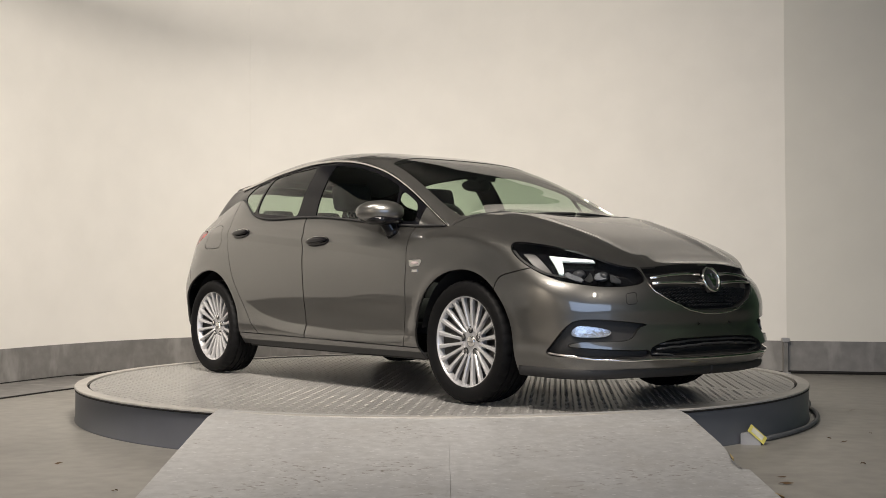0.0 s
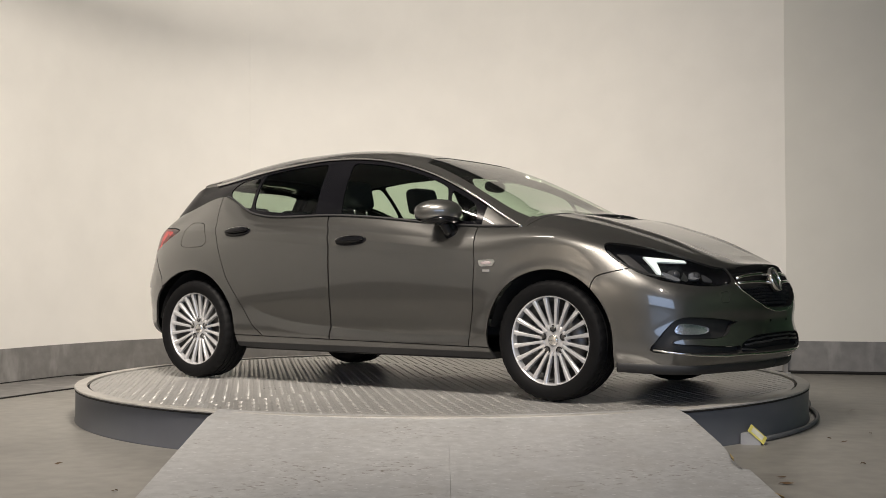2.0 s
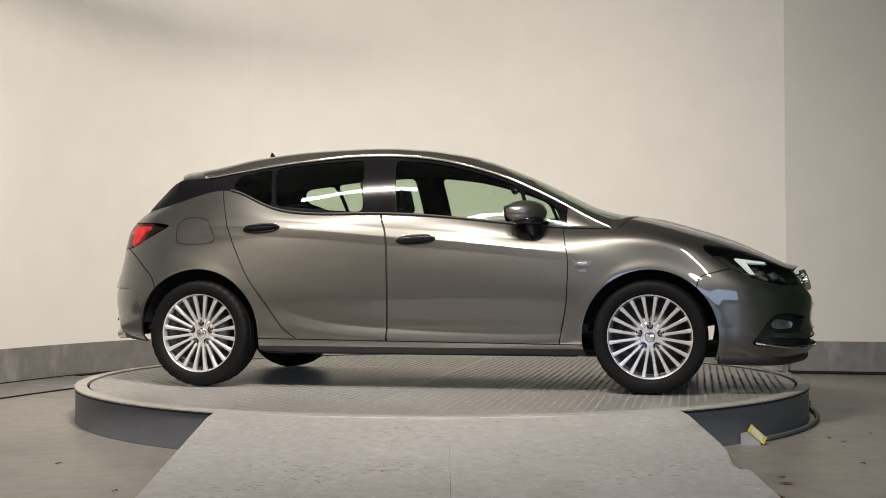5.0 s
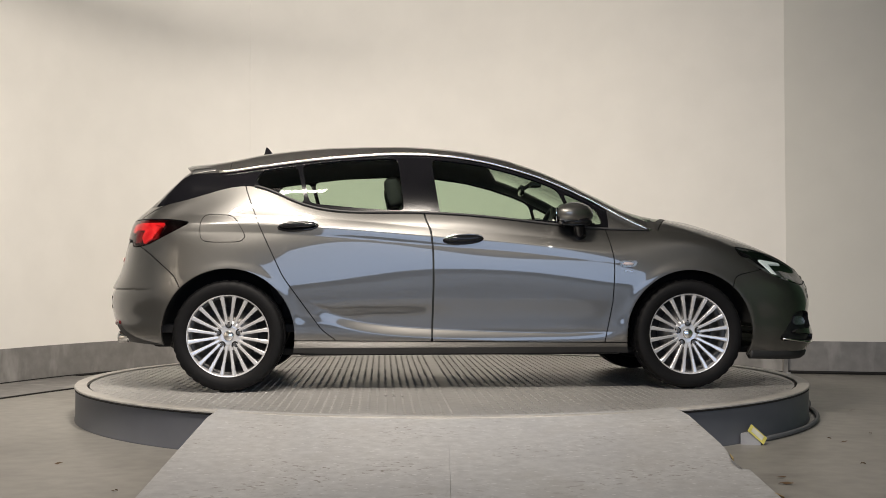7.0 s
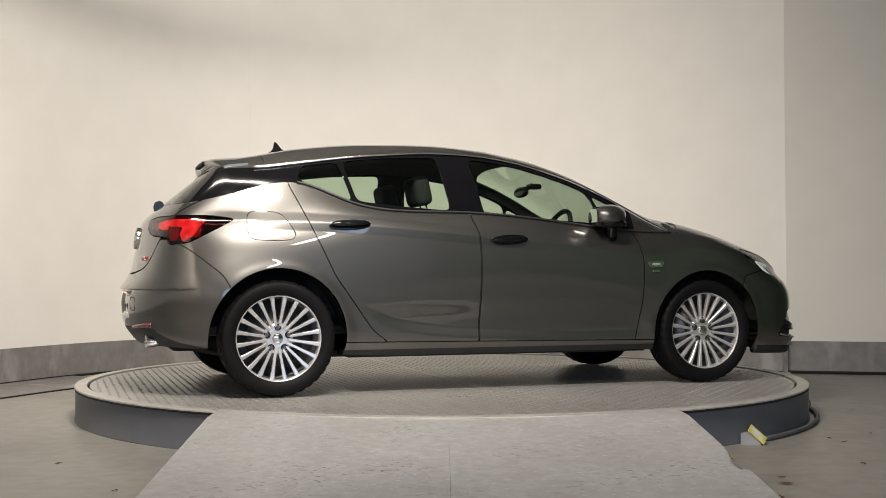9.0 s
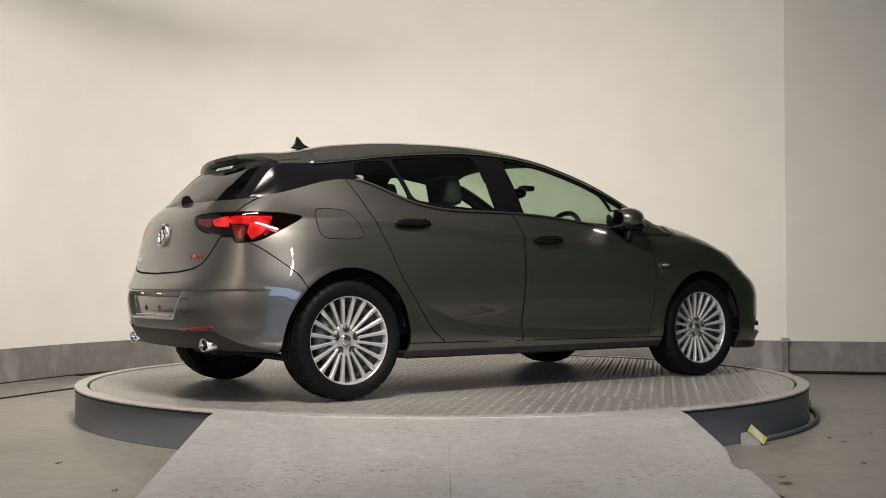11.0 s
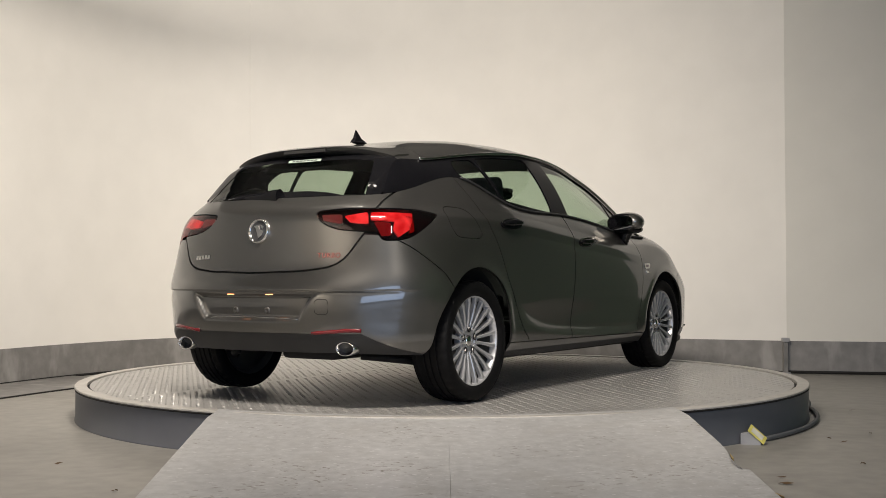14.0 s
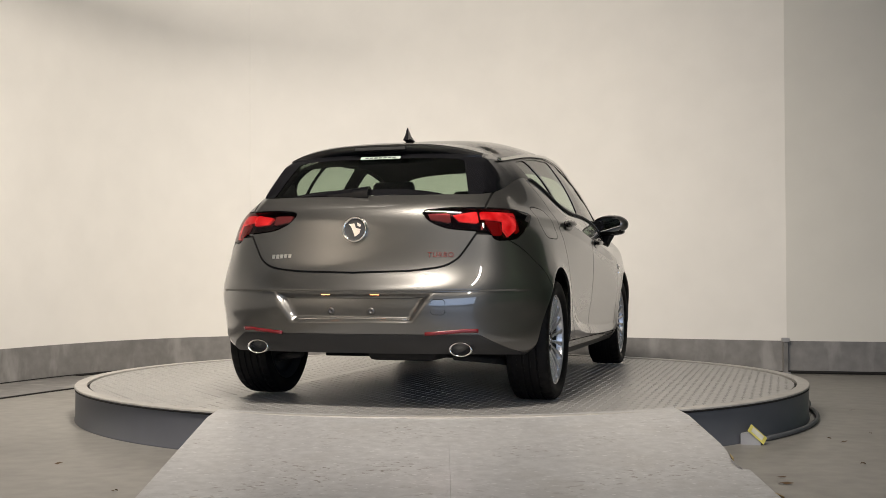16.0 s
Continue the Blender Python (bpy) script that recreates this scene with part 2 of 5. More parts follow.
def pchip(xs, ys, q):
    """Shape-keeping cubic through the points, in either order of xs."""
    xs, ys = np.asarray(xs, float), np.asarray(ys, float)
    o = np.argsort(xs)
    xs, ys = xs[o], ys[o]
    h, d = np.diff(xs), np.diff(ys) / np.diff(xs)
    m = np.zeros_like(ys)
    m[0], m[-1] = d[0], d[-1]
    for i in range(1, len(xs) - 1):
        if d[i - 1] * d[i] > 0:
            w1, w2 = 2 * h[i] + h[i - 1], h[i] + 2 * h[i - 1]
            m[i] = (w1 + w2) / (w1 / d[i - 1] + w2 / d[i])
    q = np.clip(q, xs[0], xs[-1])
    k = np.clip(np.searchsorted(xs, q) - 1, 0, len(xs) - 2)
    t = (q - xs[k]) / h[k]
    return ((1 + 2 * t) * (1 - t) ** 2 * ys[k] + t * (1 - t) ** 2 * h[k] * m[k] + t * t * (3 - 2 * t) * ys[k + 1] + t * t * (t - 1) * h[k] * m[k + 1])


def inside(poly, x, y):
    """Signed distance to a polygon, negative inside."""
    P = np.asarray(poly, float)
    d = np.full(x.shape, 1e9)
    sign = np.ones(x.shape)
    for i in range(len(P)):
        a, b = P[i], P[i - 1]
        ex, ey = b - a
        wx, wy = x - a[0], y - a[1]
        t = np.clip((wx * ex + wy * ey) / (ex * ex + ey * ey + 1e-12), 0, 1)
        d = np.minimum(d, (wx - ex * t) ** 2 + (wy - ey * t) ** 2)
        c1, c2, c3 = y >= a[1], y < b[1], ex * wy > ey * wx
        sign = np.where((c1 & c2 & c3) | (~c1 & ~c2 & ~c3), -sign, sign)
    return sign * np.sqrt(d)


def soft(poly, times=2):
    """The outline with its corners rounded."""
    P = np.asarray(poly, float)
    for _ in range(times):
        Q = np.roll(P, -1, axis=0)
        k = np.minimum(0.25, 0.02 / (np.linalg.norm(Q - P, axis=1, keepdims=True) + 1e-9))
        P = np.stack([P * (1 - k) + Q * k, P * k + Q * (1 - k)], axis=1).reshape(-1, P.shape[1])
    return P


class Skin:
    """A surface with, per corner, its place, normal and run along the body; it can be cut in two along any line."""

    def __init__(self, V, F):
        self.V, self.F = V, F

    def cut(self, field, gap=0.0):
        """(inside, outside) of field < 0, with a gap left between them."""
        g = field(self.V)
        return self.keep(g + gap / 2), self.keep(gap / 2 - g)

    def keep(self, g):
        V, out, memo, extra = self.V, [], {}, []
        neg = g <= 0
        n = len(V)
        for f in self.F:
            k = sum(neg[i] for i in f)
            if k == len(f):
                out.append(f)
            elif k:
                poly = []
                for i, a in enumerate(f):
                    b = f[(i + 1) % len(f)]
                    if neg[a]:
                        poly.append(a)
                    if neg[a] != neg[b]:
                        key = (min(a, b), max(a, b))
                        if key not in memo:
                            t = g[key[0]] / (g[key[0]] - g[key[1]])
                            memo[key] = n + len(extra)
                            extra.append(V[key[0]] * (1 - t) + V[key[1]] * t)
                        poly.append(memo[key])
                if len(poly) > 2:
                    out.append(tuple(poly))
        W = np.vstack([V, extra]) if extra else V
        used = sorted({i for f in out for i in f})
        back = {i: k for k, i in enumerate(used)}
        return Skin(W[used], [tuple(back[i] for i in f) for f in out])

    def main(self):
        """Without slivers: only the pieces that hold a tenth or more of the largest one."""
        root = list(range(len(self.V)))

        def find(i):
            while root[i] != i:
                root[i] = root[root[i]]
                i = root[i]
            return i

        for f in self.F:
            for i in f[1:]:
                root[find(i)] = find(f[0])
        size = {}
        for f in self.F:
            size[find(f[0])] = size.get(find(f[0]), 0) + 1
        big = max(size.values())
        return Skin(self.V, [f for f in self.F if size[find(f[0])] * 10 >= big])

    def push(self, depth):
        V = self.V.copy()
        V[:, :3] -= V[:, 3:6] * depth
        return Skin(V, self.F)

    def mirrored(self):
        V = self.V.copy()
        V[:, 1] *= -1
        V[:, 4] *= -1
        return Skin(V, [f[::-1] for f in self.F])

    def both(self):
        """With its mirror image, welded along the middle."""
        m, n = self.mirrored(), len(self.V)
        mid = np.abs(self.V[:, 1]) < 1e-4
        link = [i if mid[i] else n + i for i in range(n)]
        return Skin(np.vstack([self.V, m.V]), self.F + [tuple(link[i] for i in f) for f in m.F])

    def plus(self, o):
        n = len(self.V)
        return Skin(np.vstack([self.V, o.V]), self.F + [tuple(i + n for i in f) for f in o.F])

    def data(self, lip=0.012):
        """Corners and faces, with the edges turned inwards by lip."""
        P, F = [tuple(v[:3]) for v in self.V], list(self.F)
        if lip:
            count = {}
            for f in F:
                for i, a in enumerate(f):
                    b = f[(i + 1) % len(f)]
                    key = (min(a, b), max(a, b))
                    count[key] = None if key in count else (a, b)
            for e in [e for e in count.values() if e]:
                a, b = e
                k = len(P)
                for i, s in ((a, 0), (b, 0), (b, 1), (a, 1)):
                    P.append(tuple(self.V[i, :3] - self.V[i, 3:6] * lip * s))
                F.append((k + 1, k, k + 3, k + 2))
        return P, F


def grid_skin(G, run=None):
    """A Skin from an array of places [rows, columns, 3] whose faces look outwards (away from y = 0 or up)."""
    du, dv = np.gradient(G, axis=1), np.gradient(G, axis=0)
    N = np.cross(du, dv)
    N /= np.linalg.norm(N, axis=2, keepdims=True) + 1e-12
    N[np.abs(G[..., 1]) < 1e-6, 1] = 0
    N /= np.linalg.norm(N, axis=2, keepdims=True) + 1e-12
    R, K = G.shape[:2]
    run = np.zeros((R, K)) if run is None else run
    V = np.concatenate([G, N, run[..., None]], axis=2).reshape(-1, 7)
    F = [(i * K + j, i * K + j + 1, (i + 1) * K + j + 1, (i + 1) * K + j) for i in range(R - 1) for j in range(K - 1)]
    return Skin(V, F)


# ---- the hall ----
def smooth_path(pts, n):
    P = np.asarray(pts, float)
    u = np.concatenate([[0], np.cumsum(np.linalg.norm(np.diff(P, axis=0), axis=1))])
    return spline(u, P, np.linspace(0, u[-1], n))


def wall_along(name, path, z0, z1, thick, mat, label, category="wall", front=0.0):
    """A wall of some thickness that follows a path; its face is set front metres before the path."""
    P = np.asarray(path)
    d = np.gradient(P, axis=0)
    nrm = np.stack([d[:, 1], -d[:, 0]], 1)
    nrm /= np.linalg.norm(nrm, axis=1, keepdims=True)
    a, b = P + nrm * front, P - nrm * thick
    n = len(P)
    vs = [(*p, z0) for p in a] + [(*p, z1) for p in a] + [(*p, z1) for p in b] + [(*p, z0) for p in b]
    fs = []
    for i in range(n - 1):
        for k in range(4):
            q = (k + 1) % 4
            fs.append((k * n + i, k * n + i + 1, q * n + i + 1, q * n + i))
    fs += [(0, n, 2 * n, 3 * n), (n - 1, 4 * n - 1, 3 * n - 1, 2 * n - 1)]
    ob = part(name, (vs, fs), mat)
    ob.data.polygons.foreach_set("use_smooth", [True] * (4 * (n - 1)) + [False] * 2)
    mod = ob.data
    mod.set_sharp_from_angle(angle=radians(40))
    return tagged(ob, label, category, kind="structure")


BACK = smooth_path([(-4.75, -4.0), (-4.45, -2.0), (-4.05, 0.0), (-3.53, 1.56), (-3.0, 2.72), (-2.35, 3.42), (-1.3, 3.85), (0, 3.9), (0.95, 3.6), (1.68, 3.22), (3.05, 2.57)], 90)
KICKTOP = 0.085
wall_along("wall_north", BACK, FLOOR, SCREEN, 0.12, WALL, "smooth cream painted curved studio backdrop wall", front=0.0)
wall_along("baseboard_north", BACK, FLOOR, KICKTOP, 0.0, KICK, "scuffed grey painted kickboard along the curved wall", "baseboard", 0.015)
for k in (27, 55):
    x, y = BACK[k]
    tagged(part("wall_seam", tube([(x, y - .001, KICKTOP), (x, y - .001, SCREEN)], .0022, 6), WALL), "faint vertical joint in the cream wall", "joint", kind="structure")
RIGHT = np.array([(3.047, 2.565), (3.7, 2.399), (4.4, 2.221)])
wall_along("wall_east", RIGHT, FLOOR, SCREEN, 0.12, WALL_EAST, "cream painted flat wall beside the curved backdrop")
wall_along("wall_far_east", np.array([(4.4, 2.221), (5.7, 1.885), (7.05, 1.537)]), FLOOR, CEIL, 0.12, GLOOM, "unseen hall wall beyond the backdrop, its gloom put into the colour")
wall_along("baseboard_east", RIGHT, FLOOR, KICKTOP, 0.0, KICK, "grey painted kickboard under the flat wall", "baseboard", 0.015)


def slab(name, lo, hi, mat, label, category):
    return tagged(part(name, box(lo, hi), mat), label, category, kind="structure")


slab("floor", (-9, -12, FLOOR - 0.1), (9, 6, FLOOR), CONCRETE, "worn grey painted concrete hall floor with stains", "floor")
slab("ceiling", (-9, -12, CEIL), (9, 6, CEIL + 0.1), CEILING, "dark plain hall ceiling", "ceiling")
slab("wall_west", (-5.1, -12, FLOOR), (-4.95, -3.6, CEIL), BEIGE, "beige painted side wall of the hall", "wall")
# unseen walls, added so that reflections above the backdrop stay dark
slab("wall_hall_north", (-9, 5.8, FLOOR), (9, 6, CEIL), GLOOM, "unseen hall wall behind the backdrop, its gloom put into the colour", "wall")
slab("wall_hall_west", (-9, -3.6, FLOOR), (-8.85, 5.8, CEIL), GLOOM, "unseen hall wall behind the backdrop, its gloom put into the colour", "wall")
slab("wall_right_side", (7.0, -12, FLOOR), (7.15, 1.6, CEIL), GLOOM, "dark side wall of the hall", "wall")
# the far side of the hall, with a wide doorway
slab("wall_south", (-5.1, -10.6, FLOOR), (-1.4, -10.4, CEIL), DARKROOM, "dark end wall of the hall", "wall")
slab("wall_south_right", (4.4, -10.6, FLOOR), (7.1, -10.4, CEIL), DARKROOM, "dark end wall of the hall", "wall")
slab("wall_south_lintel", (-1.4, -10.6, 3.0), (4.4, -10.4, CEIL), DARKROOM, "dark wall above the wide doorway", "wall")
# thin raised strip of floor along the wall
EDGE = smooth_path([(-4.0, -2.5), (-3.55, -0.9), (-3.12, 0.46), (-2.84, 1.2), (-2.45, 2.0)], 24)
strip_vs = [(*p, FLOOR) for p in EDGE] + [(*p, FLOOR + 0.012) for p in EDGE] + [(p[0] - 1.3, p[1] + 0.55, FLOOR + 0.012) for p in EDGE]
strip_fs = [(k * 24 + i, k * 24 + i + 1, k * 24 + i + 25, k * 24 + i + 24) for k in range(2) for i in range(23)]
tagged(part("floor_strip", (strip_vs, strip_fs), KICK), "thin grey raised floor strip before the wall", "floor", kind="structure")
tagged(part("floor_joint", tube([(x, y, FLOOR + .004) for x, y in EDGE], .007, 6), SHELL), "dark open joint along the floor strip", "joint", kind="structure")
# black rods at the wall's foot stand in for the shade under the kickboard
tagged(part("wall_foot_shade", tube([(x + .02, y - .02, FLOOR + .010) for x, y in BACK], .011, 6), SHELL), "black rod drawn as the shade under the kickboard", "joint", kind="structure")
tagged(part("wall_foot_shade_right", tube([(x, y - .02, FLOOR + .012) for x, y in RIGHT], .016, 6), SHELL), "black rod drawn as the shade under the kickboard", "joint", kind="structure")

# ---- turntable ----
RIM, DISC_R = 2.314, 2.235


def arc(r, a0, a1, n):
    return [(r * math.cos(radians(a0 + (a1 - a0) * i / n)), r * math.sin(radians(a0 + (a1 - a0) * i / n))) for i in range(n + 1)]


base = new("turntable")
tagged(base, "low round turntable of grey steel tread plates with dark grey skirt", "turntable")
prof = [(DISC_R + 0.006, -0.03), (DISC_R + 0.006, 0.004), (RIM - 0.004, 0.004), (RIM, 0.0), (RIM, -0.012), (RIM - 0.002, -0.016)]
part("rim", lathe(prof, 180, "z"), RIMPAINT, base, "pale grey painted steel rim")
part("gap", lathe([(DISC_R - 0.012, -0.012), (DISC_R + 0.0065, -0.012)], 180, "z"), SHELL, base, "dark gap round the deck")
skirt_prof = [(RIM - 0.006, -0.014), (RIM - 0.006, FLOOR + 0.012), (RIM - 0.002, FLOOR + 0.008), (RIM - 0.002, FLOOR)]
part("skirt", lathe(skirt_prof, 180, "z"), SKIRT, base, "dark grey painted steel skirt", True)
# black rod along the front only, in place of the rim's shadow line
part("rim_shade_line", tube([(x, y, -.011) for x, y in arc(RIM - .003, -158, -22, 90)], .006, 6), SHELL, base, "black rod drawn as the shadow line under the rim")

disc = part("deck", sheet(arc(DISC_R - 0.010, 0, 358, 179), -0.03, -0.0035), PLATE, base, "turning deck of grey steel tread plate")


def treads(x0, x1, y0, y1):
    """Raised bars of a tread plate in a basket pattern, joined."""
    vs, fs = [], []
    pitch = 0.045
    nx, ny = int((x1 - x0) / pitch), int((y1 - y0) / pitch)
    for i in range(nx):
        for j in range(ny):
            cx, cy = x0 + (i + 0.5) * pitch, y0 + (j + 0.5) * pitch
            if math.hypot(cx, cy) > DISC_R - 0.03:
                continue
            a = radians(18 if (i + j) % 2 else 108)
            c, s = math.cos(a), math.sin(a)
            k = len(vs)
            for px, py, pz in ((-0.0135, 0, -0.0036), (0, -0.0064, -0.0036), (0.0135, 0, -0.0036), (0, 0.0064, -0.0036), (-0.007, 0, -0.0009), (0.007, 0, -0.0009)):
                vs.append((cx + px * c - py * s, cy + px * s + py * c, pz))
            fs += [(k, k + 1, k + 5, k + 4), (k + 1, k + 2, k + 5), (k + 2, k + 3, k + 4, k + 5), (k + 3, k, k + 4)]
    return vs, fs


for sx in (-1.1, 1.1):
    for y0 in (-2.2, -0.75, 0.75):
        y1 = y0 + 1.44
        tagged(part("tread_plate", treads(sx - 1.097, sx + 1.097, y0, y1), TREAD, disc), "raised bars of grey steel tread plate", kind="stuff")

# ---- ramp ----
ramp = new("loading_ramp")
tagged(ramp, "scuffed grey painted board ramp leading onto the turntable", "ramp")
SLOPE = 0.092


def ramp_sheet(x0, x1, name, label):
    near = -4.55
    chip = {0.388: 0.009, 0.43: 0.031, 0.476: 0.046}
    top = [(x, y) for x, y in arc(DISC_R + 0.004, -120, -58, 60) if x0 <= x <= x1]
    top = [(x0, -math.sqrt((DISC_R + 0.004) ** 2 - x0 * x0))] + top + [(x1, -math.sqrt((DISC_R + 0.004) ** 2 - x1 * x1))]
    rows = []
    n = len(top)
    for f in (0, 0.12, 0.24, 0.335, 0.388, 0.43, 0.476, 0.494, 0.62, 0.8, 1.0):
        rows.append([(x * (1 - 0.032 * f) if x < -0.1 else (x * (1 + 0.049 * f) - (chip.get(f, 0) if x == x1 else 0)) if x > 0.1 else x + (0.0016 if x1 > 0.1 else -0.0016) * max(0.0, f - 0.12), y * (1 - f) + near * f) for x, y in top])
    vs, fs = [], []
    for lift in (0.006, -0.019):
        for r in rows:
            vs += [(x, y, lift + min(0.0, (y + 2.22) * SLOPE)) for x, y in r]
    m = len(rows)
    for i in range(m - 1):
        for j in range(n - 1):
            a = i * n + j
            fs.append((a, a + 1, a + n + 1, a + n))
            b = a + m * n
            fs.append((b + n, b + n + 1, b + 1, b))
    for i in range(m - 1):
        for j in (0, n - 1):
            a = i * n + j
            fs.append((a, a + n, a + n + m * n, a + m * n))
    for j in range(n - 1):
        for i in (0, m - 1):
            a = i * n + j
            fs.append((a, a + 1, a + 1 + m * n, a + m * n))
    return part(name, (vs, fs), RAMPWOOD, ramp, label)


ramp_sheet(-1.093, 0.0292, "board", "grey painted plywood board")
ramp_sheet(0.0292, 1.142, "board", "grey painted plywood board with a torn corner")
for x in (-1.08, 1.09):
    vs = [(x + s, y, z) for s in (0, 0.04) for y, z in ((-2.29, -0.03), (-4.2, FLOOR), (-2.29, FLOOR))]
    part("bearer", (vs, [(0, 1, 2), (3, 5, 4), (0, 3, 4, 1), (1, 4, 5, 2), (2, 5, 3, 0)]), SKIRT, ramp, "dark grey side bearer")

# ---- the car ----
car = new("car")
tagged(car, "metallic grey five-door hatchback car parked on the turntable", "car")

RINGS = (
    ((2.20, 0, .185), (2.19, .25, .185), (2.12, .5, .185), (1.99, .70, .18), (1.72, .79, .19), (1.33, .81, .20), (.9, .81, .21), (.3, .82, .21), (-.3, .82, .21), (-.9, .82, .215), (-1.33, .82, .24), (-1.68, .79, .26), (-1.87, .67, .27), (-1.97, .48, .275), (-2.01, .25, .275), (-2.02, 0, .275)),
    ((2.275, 0, .265), (2.262, .25, .265), (2.185, .5, .265), (2.03, .725, .265), (1.74, .835, .27), (1.33, .858, .28), (.9, .866, .285), (.3, .864, .29), (-.3, .864, .29), (-.9, .868, .295), (-1.33, .88, .30), (-1.69, .845, .31), (-1.90, .715, .325), (-2.015, .5, .335), (-2.06, .25, .335), (-2.07, 0, .335)),
    ((2.255, 0, .38), (2.242, .25, .38), (2.165, .5, .385), (2.01, .735, .39), (1.76, .845, .40), (1.33, .877, .41), (.9, .878, .41), (.3, .868, .41), (-.3, .868, .41), (-.9, .878, .42), (-1.33, .898, .43), (-1.70, .868, .43), (-1.915, .722, .43), (-2.05, .5, .43), (-2.10, .25, .43), (-2.112, 0, .43)),
    ((2.262, 0, .49), (2.247, .25, .49), (2.165, .5, .50), (2.0, .74, .52), (1.77, .848, .55), (1.33, .885, .59), (.9, .89, .59), (.3, .880, .59), (-.3, .880, .59), (-.9, .89, .59), (-1.33, .905, .60), (-1.70, .882, .59), (-1.92, .738, .58), (-2.06, .5, .58), (-2.11, .25, .58), (-2.122, 0, .58)),
    ((2.24, 0, .60), (2.225, .25, .60), (2.14, .49, .60), (1.965, .725, .62), (1.74, .83, .66), (1.33, .871, .70), (.9, .886, .72), (.3, .886, .74), (-.3, .886, .76), (-.9, .886, .78), (-1.33, .88, .79), (-1.68, .842, .77), (-1.89, .73, .73), (-2.01, .5, .70), (-2.05, .25, .69), (-2.06, 0, .69)),
    ((2.215, 0, .67), (2.195, .25, .662), (2.113, .475, .645), (1.94, .66, .685), (1.70, .797, .75), (1.33, .852, .80), (.9, .864, .825), (.3, .868, .855), (-.3, .874, .89), (-.9, .868, .92), (-1.33, .832, .935), (-1.65, .785, .935), (-1.865, .70, .91), (-1.97, .48, .885), (-2.01, .25, .88), (-2.02, 0, .88)),
    ((2.197, 0, .70), (2.175, .25, .69), (2.097, .466, .674), (1.918, .63, .732), (1.68, .770, .794), (1.33, .836, .858), (.9, .832, .88), (.3, .849, .925), (-.3, .853, .96), (-.9, .840, .995), (-1.30, .765, 1.06), (-1.63, .715, 1.02), (-1.835, .672, .985), (-1.94, .46, .985), (-1.98, .25, .985), (-1.99, 0, .985)),
    ((2.185, 0, .715), (2.16, .25, .705), (2.085, .46, .70), (1.9, .61, .775), (1.66, .728, .830), (1.33, .790, .906), (.9, .788, .925), (.3, .818, .98), (-.3, .818, 1.02), (-.9, .792, 1.065), (-1.24, .69, 1.185), (-1.57, .655, 1.115), (-1.77, .605, 1.07), (-1.86, .45, 1.062), (-1.90, .25, 1.06), (-1.91, 0, 1.06)),
)
C = np.array(RINGS)
C = np.concatenate([C[:, 3:0:-1] * (1, -1, 1), C, C[:, -2:-5:-1] * (1, -1, 1)], axis=1)
seg = np.linalg.norm(np.diff(C, axis=1), axis=2).mean(0)
knots = np.concatenate([[0], np.cumsum(seg)])
lo_u, hi_u = knots[3], knots[-4]
NU, NV = 420, 150
uu = np.linspace(lo_u, hi_u, NU)
rows = np.array([spline(knots, r, uu) for r in C])
vk = np.concatenate([[0], np.cumsum(np.linalg.norm(np.diff(rows, axis=0), axis=2).mean(1))])
vv = np.linspace(0, vk[-1], NV)
G = np.stack([spline(vk, rows[:, j], vv) for j in range(NU)], axis=1)
G[:, 0, 1] = G[:, -1, 1] = 0
ring = rows[5]
run_u = np.concatenate([[0], np.cumsum(np.linalg.norm(np.diff(ring[:, :2], axis=0), axis=1))])


def along(x, y):
    """The run along the body, from the nose, of a place seen from above."""
    k = np.argmin((ring[:, 0] - x) ** 2 + (ring[:, 1] - y) ** 2)
    return run_u[k]


# crease along the shoulder, hollow above the sills, and lips round the wheels
flank = np.clip((G[..., 1] - .6) / .15, 0, 1)
cz = pchip([-1.7, -1.21, -.70, -.17, .27, .88, 1.1], [.965, .957, .93, .885, .85, .785, .76], G[..., 0])
fade = np.clip((G[..., 0] + 1.75) / .2, 0, 1) * np.clip((1.0 - G[..., 0]) / .5, 0, 1)
G[..., 1] += flank * fade * .010 * np.clip(1 - np.abs(G[..., 2] - cz) / .05, 0, 1)
gx, gz = G[..., 0], G[..., 2]
low_z = pchip([-.86, -.83, -.70, -.54, -.38, -.05, .27, .6, .80, .95], [.50, .487, .428, .389, .369, .348, .334, .327, .332, .34], gx)
top_z = pchip([-.86, -.83, -.5, -.1, .5, .9], [.505, .50, .525, .53, .53, .515], gx)
deep = .020 * pchip([-.86, -.80, -.55, -.2, .6, .80, .92], [0, .15, .7, 1, 1, .8, 0], gx)
upper = np.clip((top_z - gz) / (top_z - low_z), 0, 1) ** 1.3
under = np.clip(1 - (low_z - gz) / .055, 0, 1)
G[..., 1] -= flank * deep * np.where(gz > low_z, upper, under)
for wx in (1.331, -1.331):
    r = np.hypot(G[..., 0] - wx, G[..., 2] - .318)
    G[..., 1] += flank * .004 * np.exp(-((r - .385) / .030) ** 2)

# rear number-plate recess and the ledge above it
PLATE_POLY = [(-.42, .582), (.42, .582), (.315, .425), (-.315, .425)]
d = inside(PLATE_POLY, G[..., 1], G[..., 2])
rear = G[..., 0] < -1.7
sunk = np.clip(-d / 0.036, 0, 1)
G[..., 0] += np.where(rear, 0.036 * sunk * sunk * (3 - 2 * sunk), 0)
ledge = np.where(rear & (G[..., 2] < .585), 0.014 * np.exp(-(.585 - G[..., 2]) / 0.05), 0)
G[..., 0] += ledge * np.clip((-1.75 - G[..., 0]) / .15, 0, 1)

LOWER = grid_skin(G, np.tile(run_u, (NV, 1)))
